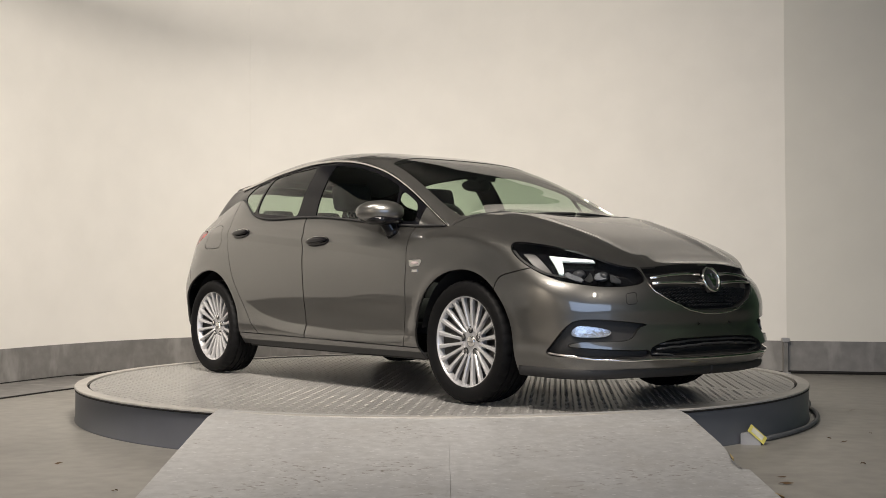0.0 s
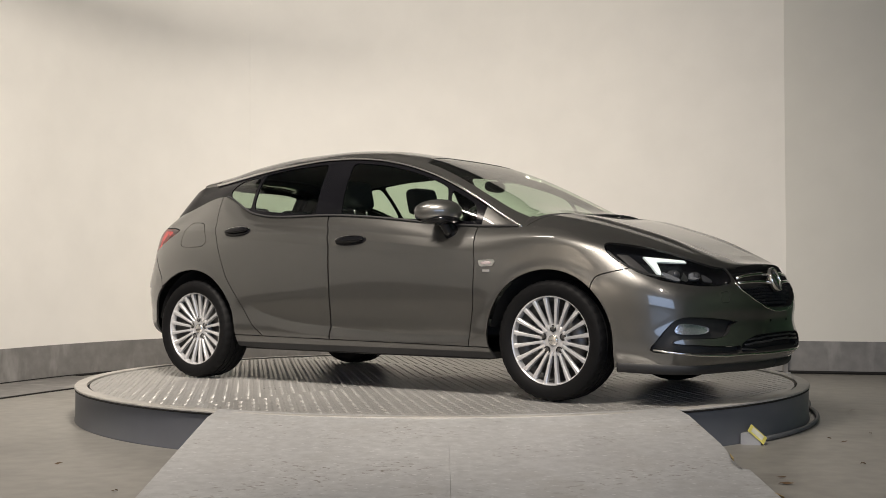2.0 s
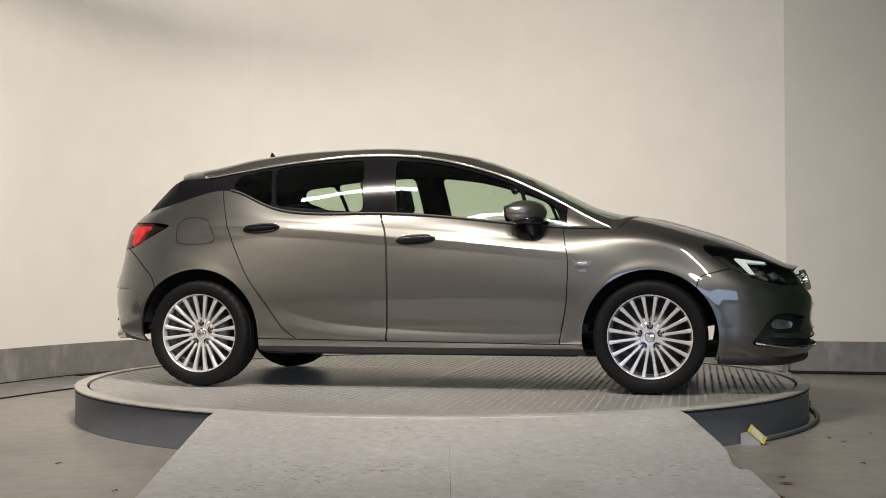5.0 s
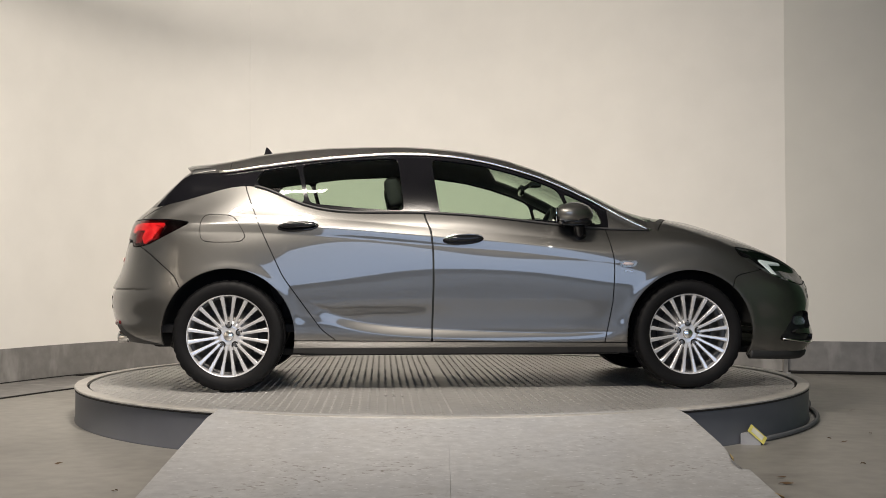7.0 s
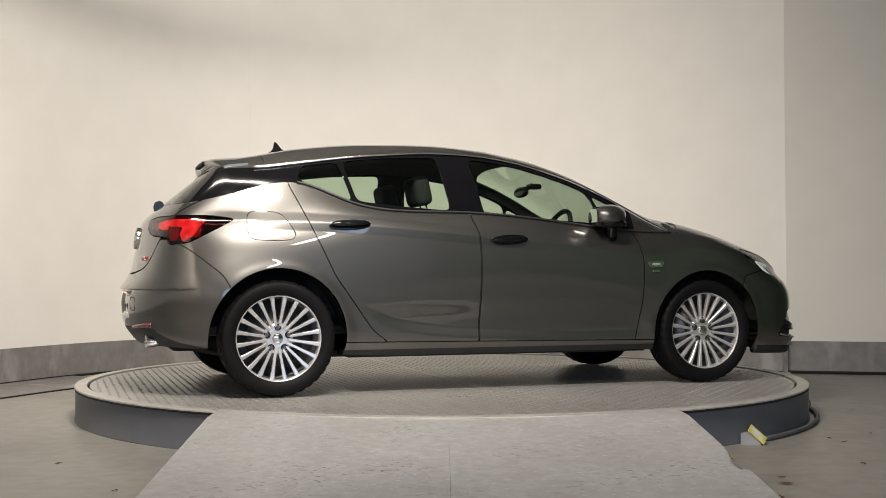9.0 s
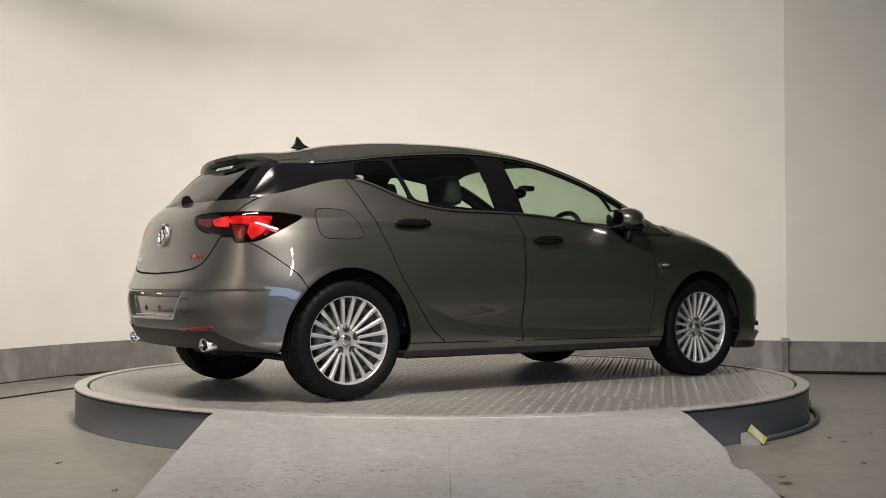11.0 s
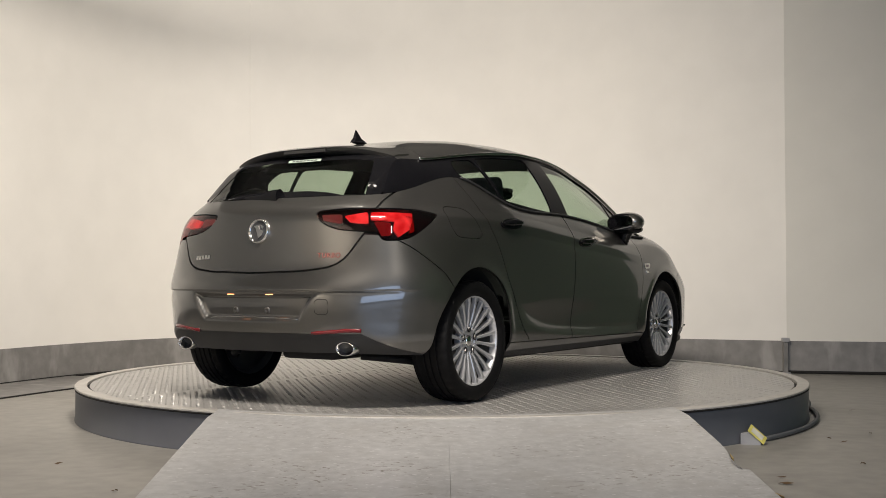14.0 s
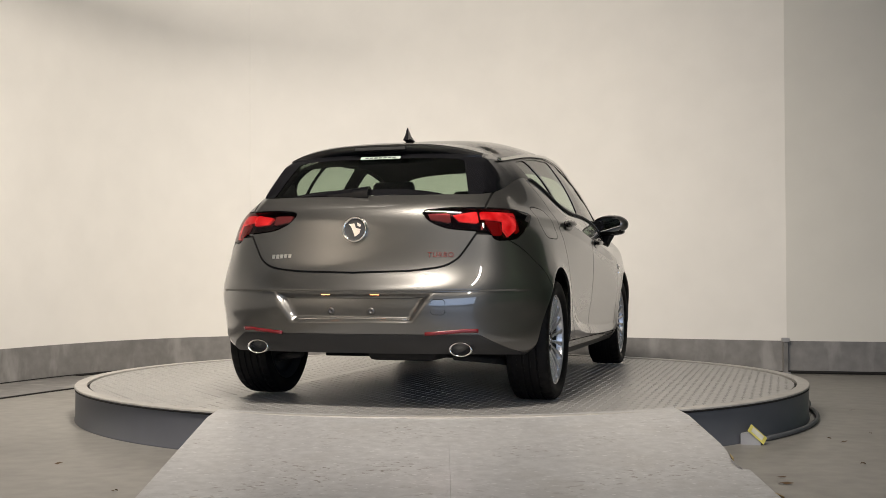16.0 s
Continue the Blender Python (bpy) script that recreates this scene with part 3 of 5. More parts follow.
BELT = G[-1]


def belt(x):
    o = np.argsort(BELT[:, 0])
    return np.interp(x, BELT[o, 0], BELT[o, 1]), np.interp(x, BELT[o, 0], BELT[o, 2])


CANT = ((1.13, .770, .915), (.98, .738, .99), (.81, .705, 1.085), (.64, .678, 1.172), (.47, .653, 1.245), (.30, .633, 1.30), (.13, .626, 1.342), (-.04, .62, 1.368), (-.20, .616, 1.38), (-.37, .612, 1.383), (-.71, .603, 1.362), (-.94, .595, 1.338), (-1.16, .585, 1.307), (-1.4, .572, 1.276), (-1.56, .556, 1.268), (-1.625, .556, 1.245), (-1.70, .575, 1.17), (-1.78, .602, 1.075))
CROWN = ((2.187, .716), (2.13, .724), (2.0, .772), (1.8, .855), (1.6, .922), (1.4, .978), (1.25, 1.008), (1.20, 1.015), (1.04, 1.055), (.86, 1.140), (.69, 1.224), (.51, 1.304), (.33, 1.370), (.16, 1.412), (-.02, 1.442), (-.37, 1.464), (-.72, 1.458), (-1.14, 1.421), (-1.37, 1.376), (-1.57, 1.335), (-1.62, 1.30), (-1.76, 1.185), (-1.91, 1.061))
ca, cr = np.array(CANT), np.array(CROWN)


def cant(x):
    yb, zb = belt(x)
    y, z = pchip(ca[:, 0], ca[:, 1], x), pchip(ca[:, 0], ca[:, 2], x)
    out = (x > 1.13) | (x < -1.78)
    return np.where(out, yb, y), np.where(out, zb, z)


def top_grid(xs, n=34):
    yc, zc = cant(xs)
    z0 = pchip(cr[:, 0], cr[:, 1], xs)
    p = np.interp(xs, [-1.9, -1.6, -1.2, .1, .5, 1.1, 1.4, 2.2], [3.0, 5.0, 5.0, 4.8, 7.0, 6.5, 5.0, 5.0])
    w = np.linspace(0, 1, n) ** 1.5
    g = np.zeros((n, len(xs), 3))
    for i, f in enumerate(w):
        y = yc * (1 - f)
        g[i, :, 0], g[i, :, 1] = xs, y
        g[i, :, 2] = zc + (z0 - zc) * (1 - (1 - f) ** p)
    g[-1, :, 1] = 0
    return g


TOPX = np.concatenate([np.linspace(2.184, 2.02, 34), np.linspace(2.015, -1.88, 250), np.linspace(-1.883, -1.909, 6)])
TG = top_grid(TOPX)
cy = np.interp(TG[..., 0], [1.2, 2.1], [.50, .36])
TG[..., 2] += .010 * np.clip(1 - np.abs(TG[..., 1] - cy) / .07, 0, 1) * np.clip((TG[..., 0] - 1.2) / .2, 0, 1) * np.clip((2.12 - TG[..., 0]) / .3, 0, 1)
TOP = grid_skin(TG)
SX = np.linspace(1.125, -1.778, 230)


def side_grid(xs, n=24):
    yb, zb = belt(xs)
    yc, zc = cant(xs)
    f = np.linspace(0, 1, n)[:, None]
    h = np.clip((zc - zb) / .3, 0, 1)
    y = yb * (1 - f) + yc * f + 0.022 * np.sin(f * math.pi) * h
    return np.stack([np.broadcast_to(xs, y.shape), y, zb * (1 - f) + zc * f], axis=2)


SIDE = grid_skin(side_grid(SX))
X, Y, Z, RUN = 0, 1, 2, 6


def sv(poly):
    poly = soft(poly)
    return lambda V: inside(poly, V[:, X], V[:, Z])


def fv(poly, front=True):
    poly = soft(poly)
    return lambda V: np.maximum(inside(poly, V[:, Y], V[:, Z]), (1.6 - V[:, X]) if front else (V[:, X] + 1.6))


def rv(pts, times=2):
    poly = soft([(along(x, y), z) for x, y, z in pts], times)
    return lambda V: inside(poly, V[:, RUN], V[:, Z])


GAP = 0.006


def pair(name, skin, mat, label="", lip=0.012, push=0.0, parent=None):
    """The part on both sides of the car."""
    s = (skin.push(push) if push else skin).main()
    obs = []
    for k in (s.mirrored(), s):
        obs.append(part(name, k.data(lip), mat, parent or car, label, True))
    return obs


def whole(name, skin, mat, label="", lip=0.012, push=0.0):
    s = skin.push(push) if push else skin
    return part(name, s.both().data(lip), mat, car, label, True)


# wheel arches
WX, WZ = 1.331, 0.318


def archf(V):
    return np.minimum(np.hypot(V[:, X] - WX, (V[:, Z] - WZ)) - .372, np.hypot(V[:, X] + WX, (V[:, Z] - WZ) * .985) - .378)


_, BODY = LOWER.cut(archf)
HEAD = [(1.615, .735, .822), (1.64, .76, .775), (1.70, .77, .72), (1.78, .74, .672), (1.90, .68, .630), (2.03, .57, .603), (2.10, .50, .603), (2.135, .43, .615), (2.145, .405, .64), (2.133, .406, .680), (2.094, .443, .708), (2.044, .489, .732), (1.959, .557, .766), (1.847, .638, .790), (1.728, .69, .812), (1.66, .72, .824)]
head, BODY = BODY.cut(rv(HEAD), GAP)
TAIL = [(-1.985, .325, .978), (-1.98, .367, .925), (-1.95, .456, .886), (-1.91, .592, .873), (-1.885, .648, .868), (-1.88, .655, .829), (-1.83, .695, .830), (-1.78, .738, .841), (-1.677, .79, .906), (-1.575, .785, .962), (-1.57, .785, .972), (-1.68, .745, .988), (-1.85, .64, .991), (-1.95, .48, .990)]
tail, BODY = BODY.cut(rv(TAIL), GAP)
UPGRILLE = [(-.3, .487), (.05, .487), (.17, .492), (.29, .520), (.36, .565), (.395, .61), (.398, .70), (.398, .75), (-.3, .75)]
grille, BODY = BODY.cut(fv(UPGRILLE), 0.002)
LOWGRILLE = [(-.3, .264), (.437, .264), (.437, .308), (.392, .327), (.308, .350), (.08, .355), (-.3, .355)]
intake, BODY = BODY.cut(fv(LOWGRILLE), 0.002)
FOG = [(.812, .270), (.792, .355), (.760, .420), (.727, .446), (.648, .446), (.52, .434), (.415, .420), (.470, .410), (.508, .356), (.565, .341), (.742, .341), (.772, .316), (.60, .303), (.482, .298), (.439, .305), (.439, .263), (.66, .262)]
fog, BODY = BODY.cut(fv(FOG), 0.002)

shell = BODY.keep(.30 - BODY.V[:, Z]).push(0.014)
whole("body_shell", shell, SHELL, "black inner body shell", 0.0)

# front bumper, wing, doors, quarter panel, rear bumper, tailgate
bumper_f, BODY = BODY.cut(sv([(1.56, .50), (1.60, .655), (1.80, .70), (1.9, .80), (2.4, .80), (2.4, .1), (1.4, .1), (1.5, .3)]), GAP)
GATE = [(-.3, .672), (.0, .672), (.30, .680), (.45, .698), (.52, .735), (.585, .84), (.62, .90), (.635, 1.2), (-.3, 1.2)]
gate, BODY = BODY.cut(fv(GATE, False), 0.010)
bumper_r, BODY = BODY.cut(sv([(-1.55, .50), (-1.63, .66), (-1.80, .80), (-1.9, .86), (-2.4, .86), (-2.4, .1), (-1.4, .1)]), GAP)
sill, BODY = BODY.cut(sv([(-1.2, .1), (-1.2, .292), (1.2, .268), (1.2, .1)]), GAP)
door_f, BODY = BODY.cut(sv([(-.21, 1.4), (-.21, 1.00), (-.172, .92), (-.160, .80), (-.158, .62), (-.17, .2), (.82, .2), (.83, .27), (.875, .50), (.885, .68), (.885, .75), (.85, .92), (.84, 1.4)]), GAP)
door_r, BODY = BODY.cut(sv([(-.215, 1.4), (-.215, 1.00), (-.177, .92), (-.165, .80), (-.163, .62), (-.175, .2), (-.64, .2), (-.72, .292), (-.80, .35), (-.89, .475), (-1.02, .655), (-1.163, .96), (-1.255, 1.185), (-1.26, 1.4)]), GAP)
flap, BODY = BODY.cut(sv([(-1.495, .89), (-1.50, .96), (-1.485, 1.005), (-1.45, 1.018), (-1.34, 1.012), (-1.30, .995), (-1.27, .95), (-1.235, .89), (-1.245, .865), (-1.28, .852), (-1.44, .852), (-1.48, .862)]), 0.004)
wing, quarter = BODY.cut(lambda V: -V[:, X])
wing, quarter = wing.main(), quarter.main()
pair("front_wing", wing, PAINT)
pair("rear_quarter_panel", quarter, PAINT)
pair("front_door", door_f, PAINT)
pair("rear_door", door_r, PAINT)
sill_low, sill = sill.cut(lambda V: V[:, Z] - .246, 0.0)
pair("sill", sill, PAINT)
pair("sill_skirt", sill_low, MATT, "black lower sill edge")
pair("fuel_flap", flap, PAINT)
whole("front_bumper", bumper_f, PAINT)
under_r, bumper_r = bumper_r.cut(lambda V: np.maximum(V[:, Z] - .372, np.maximum((np.abs(V[:, Y]) - .74) * .6 + (V[:, Z] - .3), V[:, X] + 1.6)), 0.002)
whole("rear_bumper", bumper_r, PAINT)
whole("rear_valance", under_r, MATT, "black textured plastic lower valance")
tailgate = part("tailgate", gate.both().data(), PAINT, car, "grey tailgate below the rear window", True)

# bonnet, windscreen, roof, rear window
def ws_low(V):
    return V[:, X] - (1.325 - .17 * (V[:, Y] / .72) ** 2)


def ws_side(V):
    return V[:, Y] - np.interp(V[:, X], [-2, .30, .8, 1.2, 3], [.552, .556, .640, .695, .90])


bonnet, UP = TOP.cut(lambda V: -(V[:, X] - (1.355 - .16 * (V[:, Y] / .72) ** 2)), GAP)
corner, bonnet = bonnet.cut(lambda V: V[:, X] - 1.16, GAP)
screen, UP = UP.cut(lambda V: np.maximum(np.maximum(ws_low(V), ws_side(V)), (.25 + .09 * (V[:, Y] / .55) ** 2) - V[:, X]), 0.004)
rearwin, UP = UP.cut(lambda V: V[:, X] + 1.585, 0.002)
cowl, roof = UP.cut(lambda V: np.maximum(-(V[:, X] - 1.13), V[:, Y] - .69), 0.0)
spoiler_top, roof = roof.cut(lambda V: V[:, X] + 1.36, 0.004)
whole("bonnet", bonnet, PAINT)
whole("windscreen", screen, GLASS, "green-tinted laminated windscreen", 0.0, 0.003)
whole("cowl", cowl.plus(corner), MATT, "black plastic cowl under the windscreen")
whole("roof", roof, PAINT)
whole("headlining", roof.push(0.03), LINING, "dark headlining", 0.0)
whole("roof_spoiler", spoiler_top, PAINT)
backlight, surround = rearwin.cut(lambda V: np.maximum(np.maximum(V[:, X] + 1.655, -1.868 - V[:, X]), V[:, Y] - np.interp(V[:, X], [-1.87, -1.66], [.545, .46])))
whole("rear_window", backlight, DARKGLASS, "dark tinted heated rear window", 0.0, 0.002)
whole("rear_window_border", surround, BLACK, "gloss black border of the rear window", 0.0)

# side windows
WIN = {
    "front_door_window": [(-.120, 1.012), (-.165, 1.352), (-.05, 1.340), (.13, 1.315), (.30, 1.272), (.47, 1.217), (.585, 1.168), (.655, .972)],
    "front_quarter_window": [(.61, 1.152), (.72, 1.10), (.80, 1.055), (.84, .955), (.68, .968)],
    "rear_door_window": [(-.362, 1.357), (-.325, 1.033), (-.60, 1.052), (-.875, 1.08), (-.93, 1.318), (-.70, 1.343)],
    "rear_quarter_window": [(-.955, 1.313), (-1.16, 1.287), (-1.20, 1.215), (-1.06, 1.115), (-.985, 1.09), (-.90, 1.082)],
}
frame_skin = SIDE
for nm, poly in WIN.items():
    pane, frame_skin = frame_skin.cut(sv(poly), 0.0)
    pair(nm, pane, GLASS, "green-tinted side glass", 0.0, 0.004)
cheek, frame_skin = frame_skin.cut(lambda V: .87 - V[:, X], 0.0)
pair("pillar_cheek", cheek, PAINT)
pair("window_frame", frame_skin, PILLAR, "gloss black window pillars and surround", 0.01)

# bright strip round the side windows
xs = np.linspace(1.125, -1.42, 90)
yc, zc = cant(xs)
for s in (-1, 1):
    path = [(x, s * (y + .011), z + .002) for x, y, z in zip(xs, yc, zc)]
    part("window_trim", tube(path, 0.0095, 8, flat=0.7), CHROME, car, "bright chrome window strip", True)
    bx = np.linspace(1.11, -1.2, 80)
    yb, zb = belt(bx)
    part("waist_trim", tube([(x, s * (y + .003), z + .006) for x, y, z in zip(bx, yb, zb)], 0.007, 8), MATT, car, "black waist seal", True)

# wells and underside
for sx in (-1, 1):
    for s in (-1, 1):
        n = 30
        vs = [(sx * WX + r * math.cos(a), s * y, WZ + r * math.sin(a)) for y, r in ((.825, .385), (.55, .39), (.55, .05)) for a in [math.pi * (.05 + .90 * i / n) for i in range(n + 1)]]
        fs = [(k * (n + 1) + i, k * (n + 1) + i + 1, (k + 1) * (n + 1) + i + 1, (k + 1) * (n + 1) + i) for k in range(2) for i in range(n)]
        part("wheel_arch_liner", (vs, fs), SHELL, car, "black wheel arch liner", True)
bm = box((-1.05, -.56, .19), (1.95, .56, .23), 0.01)
box_bm(bm, (-.93, -.80, .20), (.93, .80, .24), 0.01)
part("underbody", bm, SHELL, car, "black underbody tray")
for s in (-1, 1):
    part("suspension_arm", tube([(-1.72, s * .42, .245), (-1.60, s * .56, .225), (-1.45, s * .68, .20)], .018, 8), SHELL, car, "dark rear suspension arm", True)
part("silencer", box((-1.86, -.36, .228), (-1.45, .0, .33), 0.04), SHELL, car, "dark exhaust silencer", True)


# ---- wheels ----
def wheel(x, s):
    """Wheel with its outer face to +y times s."""
    R = WZ
    rim = [(.238, -.10), (.242, -.095), (.242, .088), (.238, .094), (.231, .094), (.226, .086), (.222, .055)]
    w = part("wheel", lathe(rim, 72), ALLOY, car, "silver multi-spoke alloy wheel", True)
    w.matrix_basis = pose(x, s * (.75 if x > 0 else .775), WZ, 0, 0, 0 if s > 0 else 180)
    part("barrel", lathe([(.242, -.10), (.226, -.098), (.2225, .054), (.214, -.06), (.150, -.070), (.05, -.070)], 72), BARREL, w, "inner barrel of the wheel, its shade put into the colour", True)
    tyre = [(.232, .092), (.240, .100), (.262, .111), (.288, .112), (.303, .106), (.312, .094), (.3165, .075), (.317, .060), (.311, .058), (.311, .052), (.3175, .050), (R, .022), (.311, .020), (.311, .012), (R, .010), (R, -.012), (.311, -.014), (.311, -.022), (R, -.024), (.3175, -.05), (.311, -.052), (.311, -.058), (.317, -.07), (.310, -.10), (.29, -.112), (.262, -.111), (.236, -.10)]
    tv, tf = lathe(tyre, 180)
    np_ = len(tyre)
    for i in range(180):
        for j, (r, h) in enumerate(tyre):
            if i % 5 < 2 and .05 < abs(h) < .099 and r > .308:
                x0, y0, z0 = tv[i * np_ + j]
                k = (r - .0032) / r
                tv[i * np_ + j] = (x0 * k, y0, z0 * k)
    ty = part("tyre", (tv, tf), RUBBER, w, "black low-profile tyre", True)
    ty.data.set_sharp_from_angle(angle=radians(35))
    part("brake_disc", lathe([(.04, -.02), (.155, -.02), (.157, -.03), (.155, -.045), (.04, -.045)], 48), DISC, w, "steel brake disc", True)
    me = None
    for i in range(20):
        a = 2 * math.pi * (i + .5) / 20
        if me is None:
            prof = [(.060, .058, .0085), (.10, .066, .0080), (.15, .076, .0085), (.20, .084, .0105), (.232, .088, .0135)]
            vs, fs = [], []
            for r, h, hw in prof:
                vs += [(r, h - .022, -hw * 1.1), (r, h - .004, -hw), (r, h, -hw * .55), (r, h, hw * .55), (r, h - .004, hw), (r, h - .022, hw * 1.1)]
            for j in range(len(prof) - 1):
                for k in range(6):
                    q = (k + 1) % 6
                    fs.append((j * 6 + k, j * 6 + q, j * 6 + 6 + q, j * 6 + 6 + k))
            fs += [(0, 5, 4, 3, 2, 1), tuple(24 + k for k in range(6))]
            sp = part("spoke", (vs, fs), ALLOY, w)
            me = sp.data
        else:
            sp = new("spoke", me)
            sp.parent = w
        sp.matrix_basis = Matrix.Rotation(a, 4, "Y")
    part("hub", lathe([(.0, .052), (.045, .052), (.082, .058), (.086, .05), (.086, .02)], 40), ALLOY, w, "silver wheel hub", True)
    part("centre_cap", lathe([(.0, .064), (.022, .063), (.029, .059), (.030, .05)], 28), CHROME, w, "chrome wheel centre cap", True)
    bolt = None
    for i in range(5):
        a = 2 * math.pi * i / 5 + math.pi / 2
        if bolt is None:
            b = part("wheel_bolt", lathe([(.0, .064), (.009, .064), (.011, .060), (.0115, .05)], 6), DISC, w, "dark steel wheel bolt")
            bolt = b.data
            b2 = part("bolt_seat", lathe([(.0115, .0585), (.017, .0600), (.0195, .0575)], 20), SHELL, w, "dark bolt recess")
            seat = b2.data
        else:
            b, b2 = new("wheel_bolt", bolt), new("bolt_seat", seat)
            b.parent = b2.parent = w
        for o in (b, b2):
            o.matrix_basis = Matrix.Translation((.062 * math.cos(a), 0, .062 * math.sin(a)))
    return w


for x in (WX, -WX):
    for s in (-1, 1):
        wheel(x, s)


# ---- details of the car ----
def near_skin(x, y, z):
    """Place and outward normal of the lower body nearest to a point."""
    V = LOWER.V
    k = np.argmin((V[:, 0] - x) ** 2 + (V[:, 1] - abs(y)) ** 2 + (V[:, 2] - z) ** 2)
    p, n = V[k, :3].copy(), V[k, 3:6].copy()
    q = np.array((x, abs(y), z)) - p
    if np.linalg.norm(q) < .03:
        p = p + q - n * (q @ n)
    if y < 0:
        p[1], n[1] = -p[1], -n[1]
    return Vector(p), Vector(n)


def on_skin(x, y, z, up=(0, 0, 1)):
    """A frame on the lower body: its z axis points outwards, its y axis up."""
    p, n = near_skin(x, y, z)
    r = Vector(up).cross(n).normalized()
    u = n.cross(r)
    return Matrix(((r.x, u.x, n.x, p.x), (r.y, u.y, n.y, p.y), (r.z, u.z, n.z, p.z), (0, 0, 0, 1)))


def strip(pts, off=0.0):
    return [tuple(near_skin(*p)[0] + near_skin(*p)[1] * off) for p in pts]


def blob(cx, cy, cz, rx, ry, rz, n=20, m=14, e=1.0):
    """A rounded lump."""
    vs, fs = [], []
    f = lambda v: math.copysign(abs(v) ** e, v)
    for i in range(m + 1):
        p = math.pi * i / m
        for j in range(n):
            a = 2 * math.pi * j / n
            vs.append((cx + rx * f(math.sin(p)) * f(math.cos(a)), cy + ry * f(math.sin(p)) * f(math.sin(a)), cz + rz * f(math.cos(p))))
    for i in range(m):
        for j in range(n):
            k = (j + 1) % n
            fs.append((i * n + j, (i + 1) * n + j, (i + 1) * n + k, i * n + k))
    return vs, fs


def prism(poly, d0, d1):
    """An outline in the x-y plane, from z = d0 to d1."""
    return sheet(poly, d0, d1)


DRL = glow("daytime_light_white", (0.90, 1.0, 0.94), 0.22)
REDGLOW = glow("tail_light_red_lit", (1.0, 0.045, 0.06), 1.5)
_, rr = noise_ramp(REDGLOW.node_tree, 16.0, (0.28, 0.006, 0.010), (1.0, 0.16, 0.15), 0.36, 0.70, 2)
REDGLOW.node_tree.links.new(rr.outputs[0], REDGLOW.node_tree.nodes["Principled BSDF"].inputs["Emission Color"])
REDDIM = plain("tail_light_red_unlit", (0.35, 0.015, 0.015), 0.15, coat=0.5)
PALE = plain("tail_light_clear_part", (0.42, 0.36, 0.36), 0.15, 0.3)
REFLECT = plain("red_reflector", (0.14, 0.006, 0.010), 0.25, coat=0.5)
WARM = glow("plate_lamp_warm", (1.0, 0.36, 0.13), 5.0)
MESHGREY = plain("dark_grey_satin_plastic", (0.035, 0.036, 0.038), 0.35)
FOGCUP = plain("fog_lamp_reflector", (0.62, 0.64, 0.67), 0.18, 0.8, bump=0.9, scale=60, vary=0.3)
MIRROR = plain("mirror_glass", (0.80, 0.82, 0.84), 0.02, 1.0, vary=0.0)
# sticker white dimmed to grey-green: the spoiler's shade is in the colour
WHITE = plain("white_sticker_shaded", (0.26, 0.31, 0.27), 0.5)
REDLETTER = plain("red_chrome_letter", (0.42, 0.13, 0.12), 0.22, 0.8)

# headlights
r0, r1 = along(1.605, .735), along(2.108, .475)


def hp(pts):
    """Outline within the headlight: share of its length, height."""
    poly = [(r0 + (r1 - r0) * f, z) for f, z in pts]
    return lambda V: inside(poly, V[:, RUN], V[:, Z])


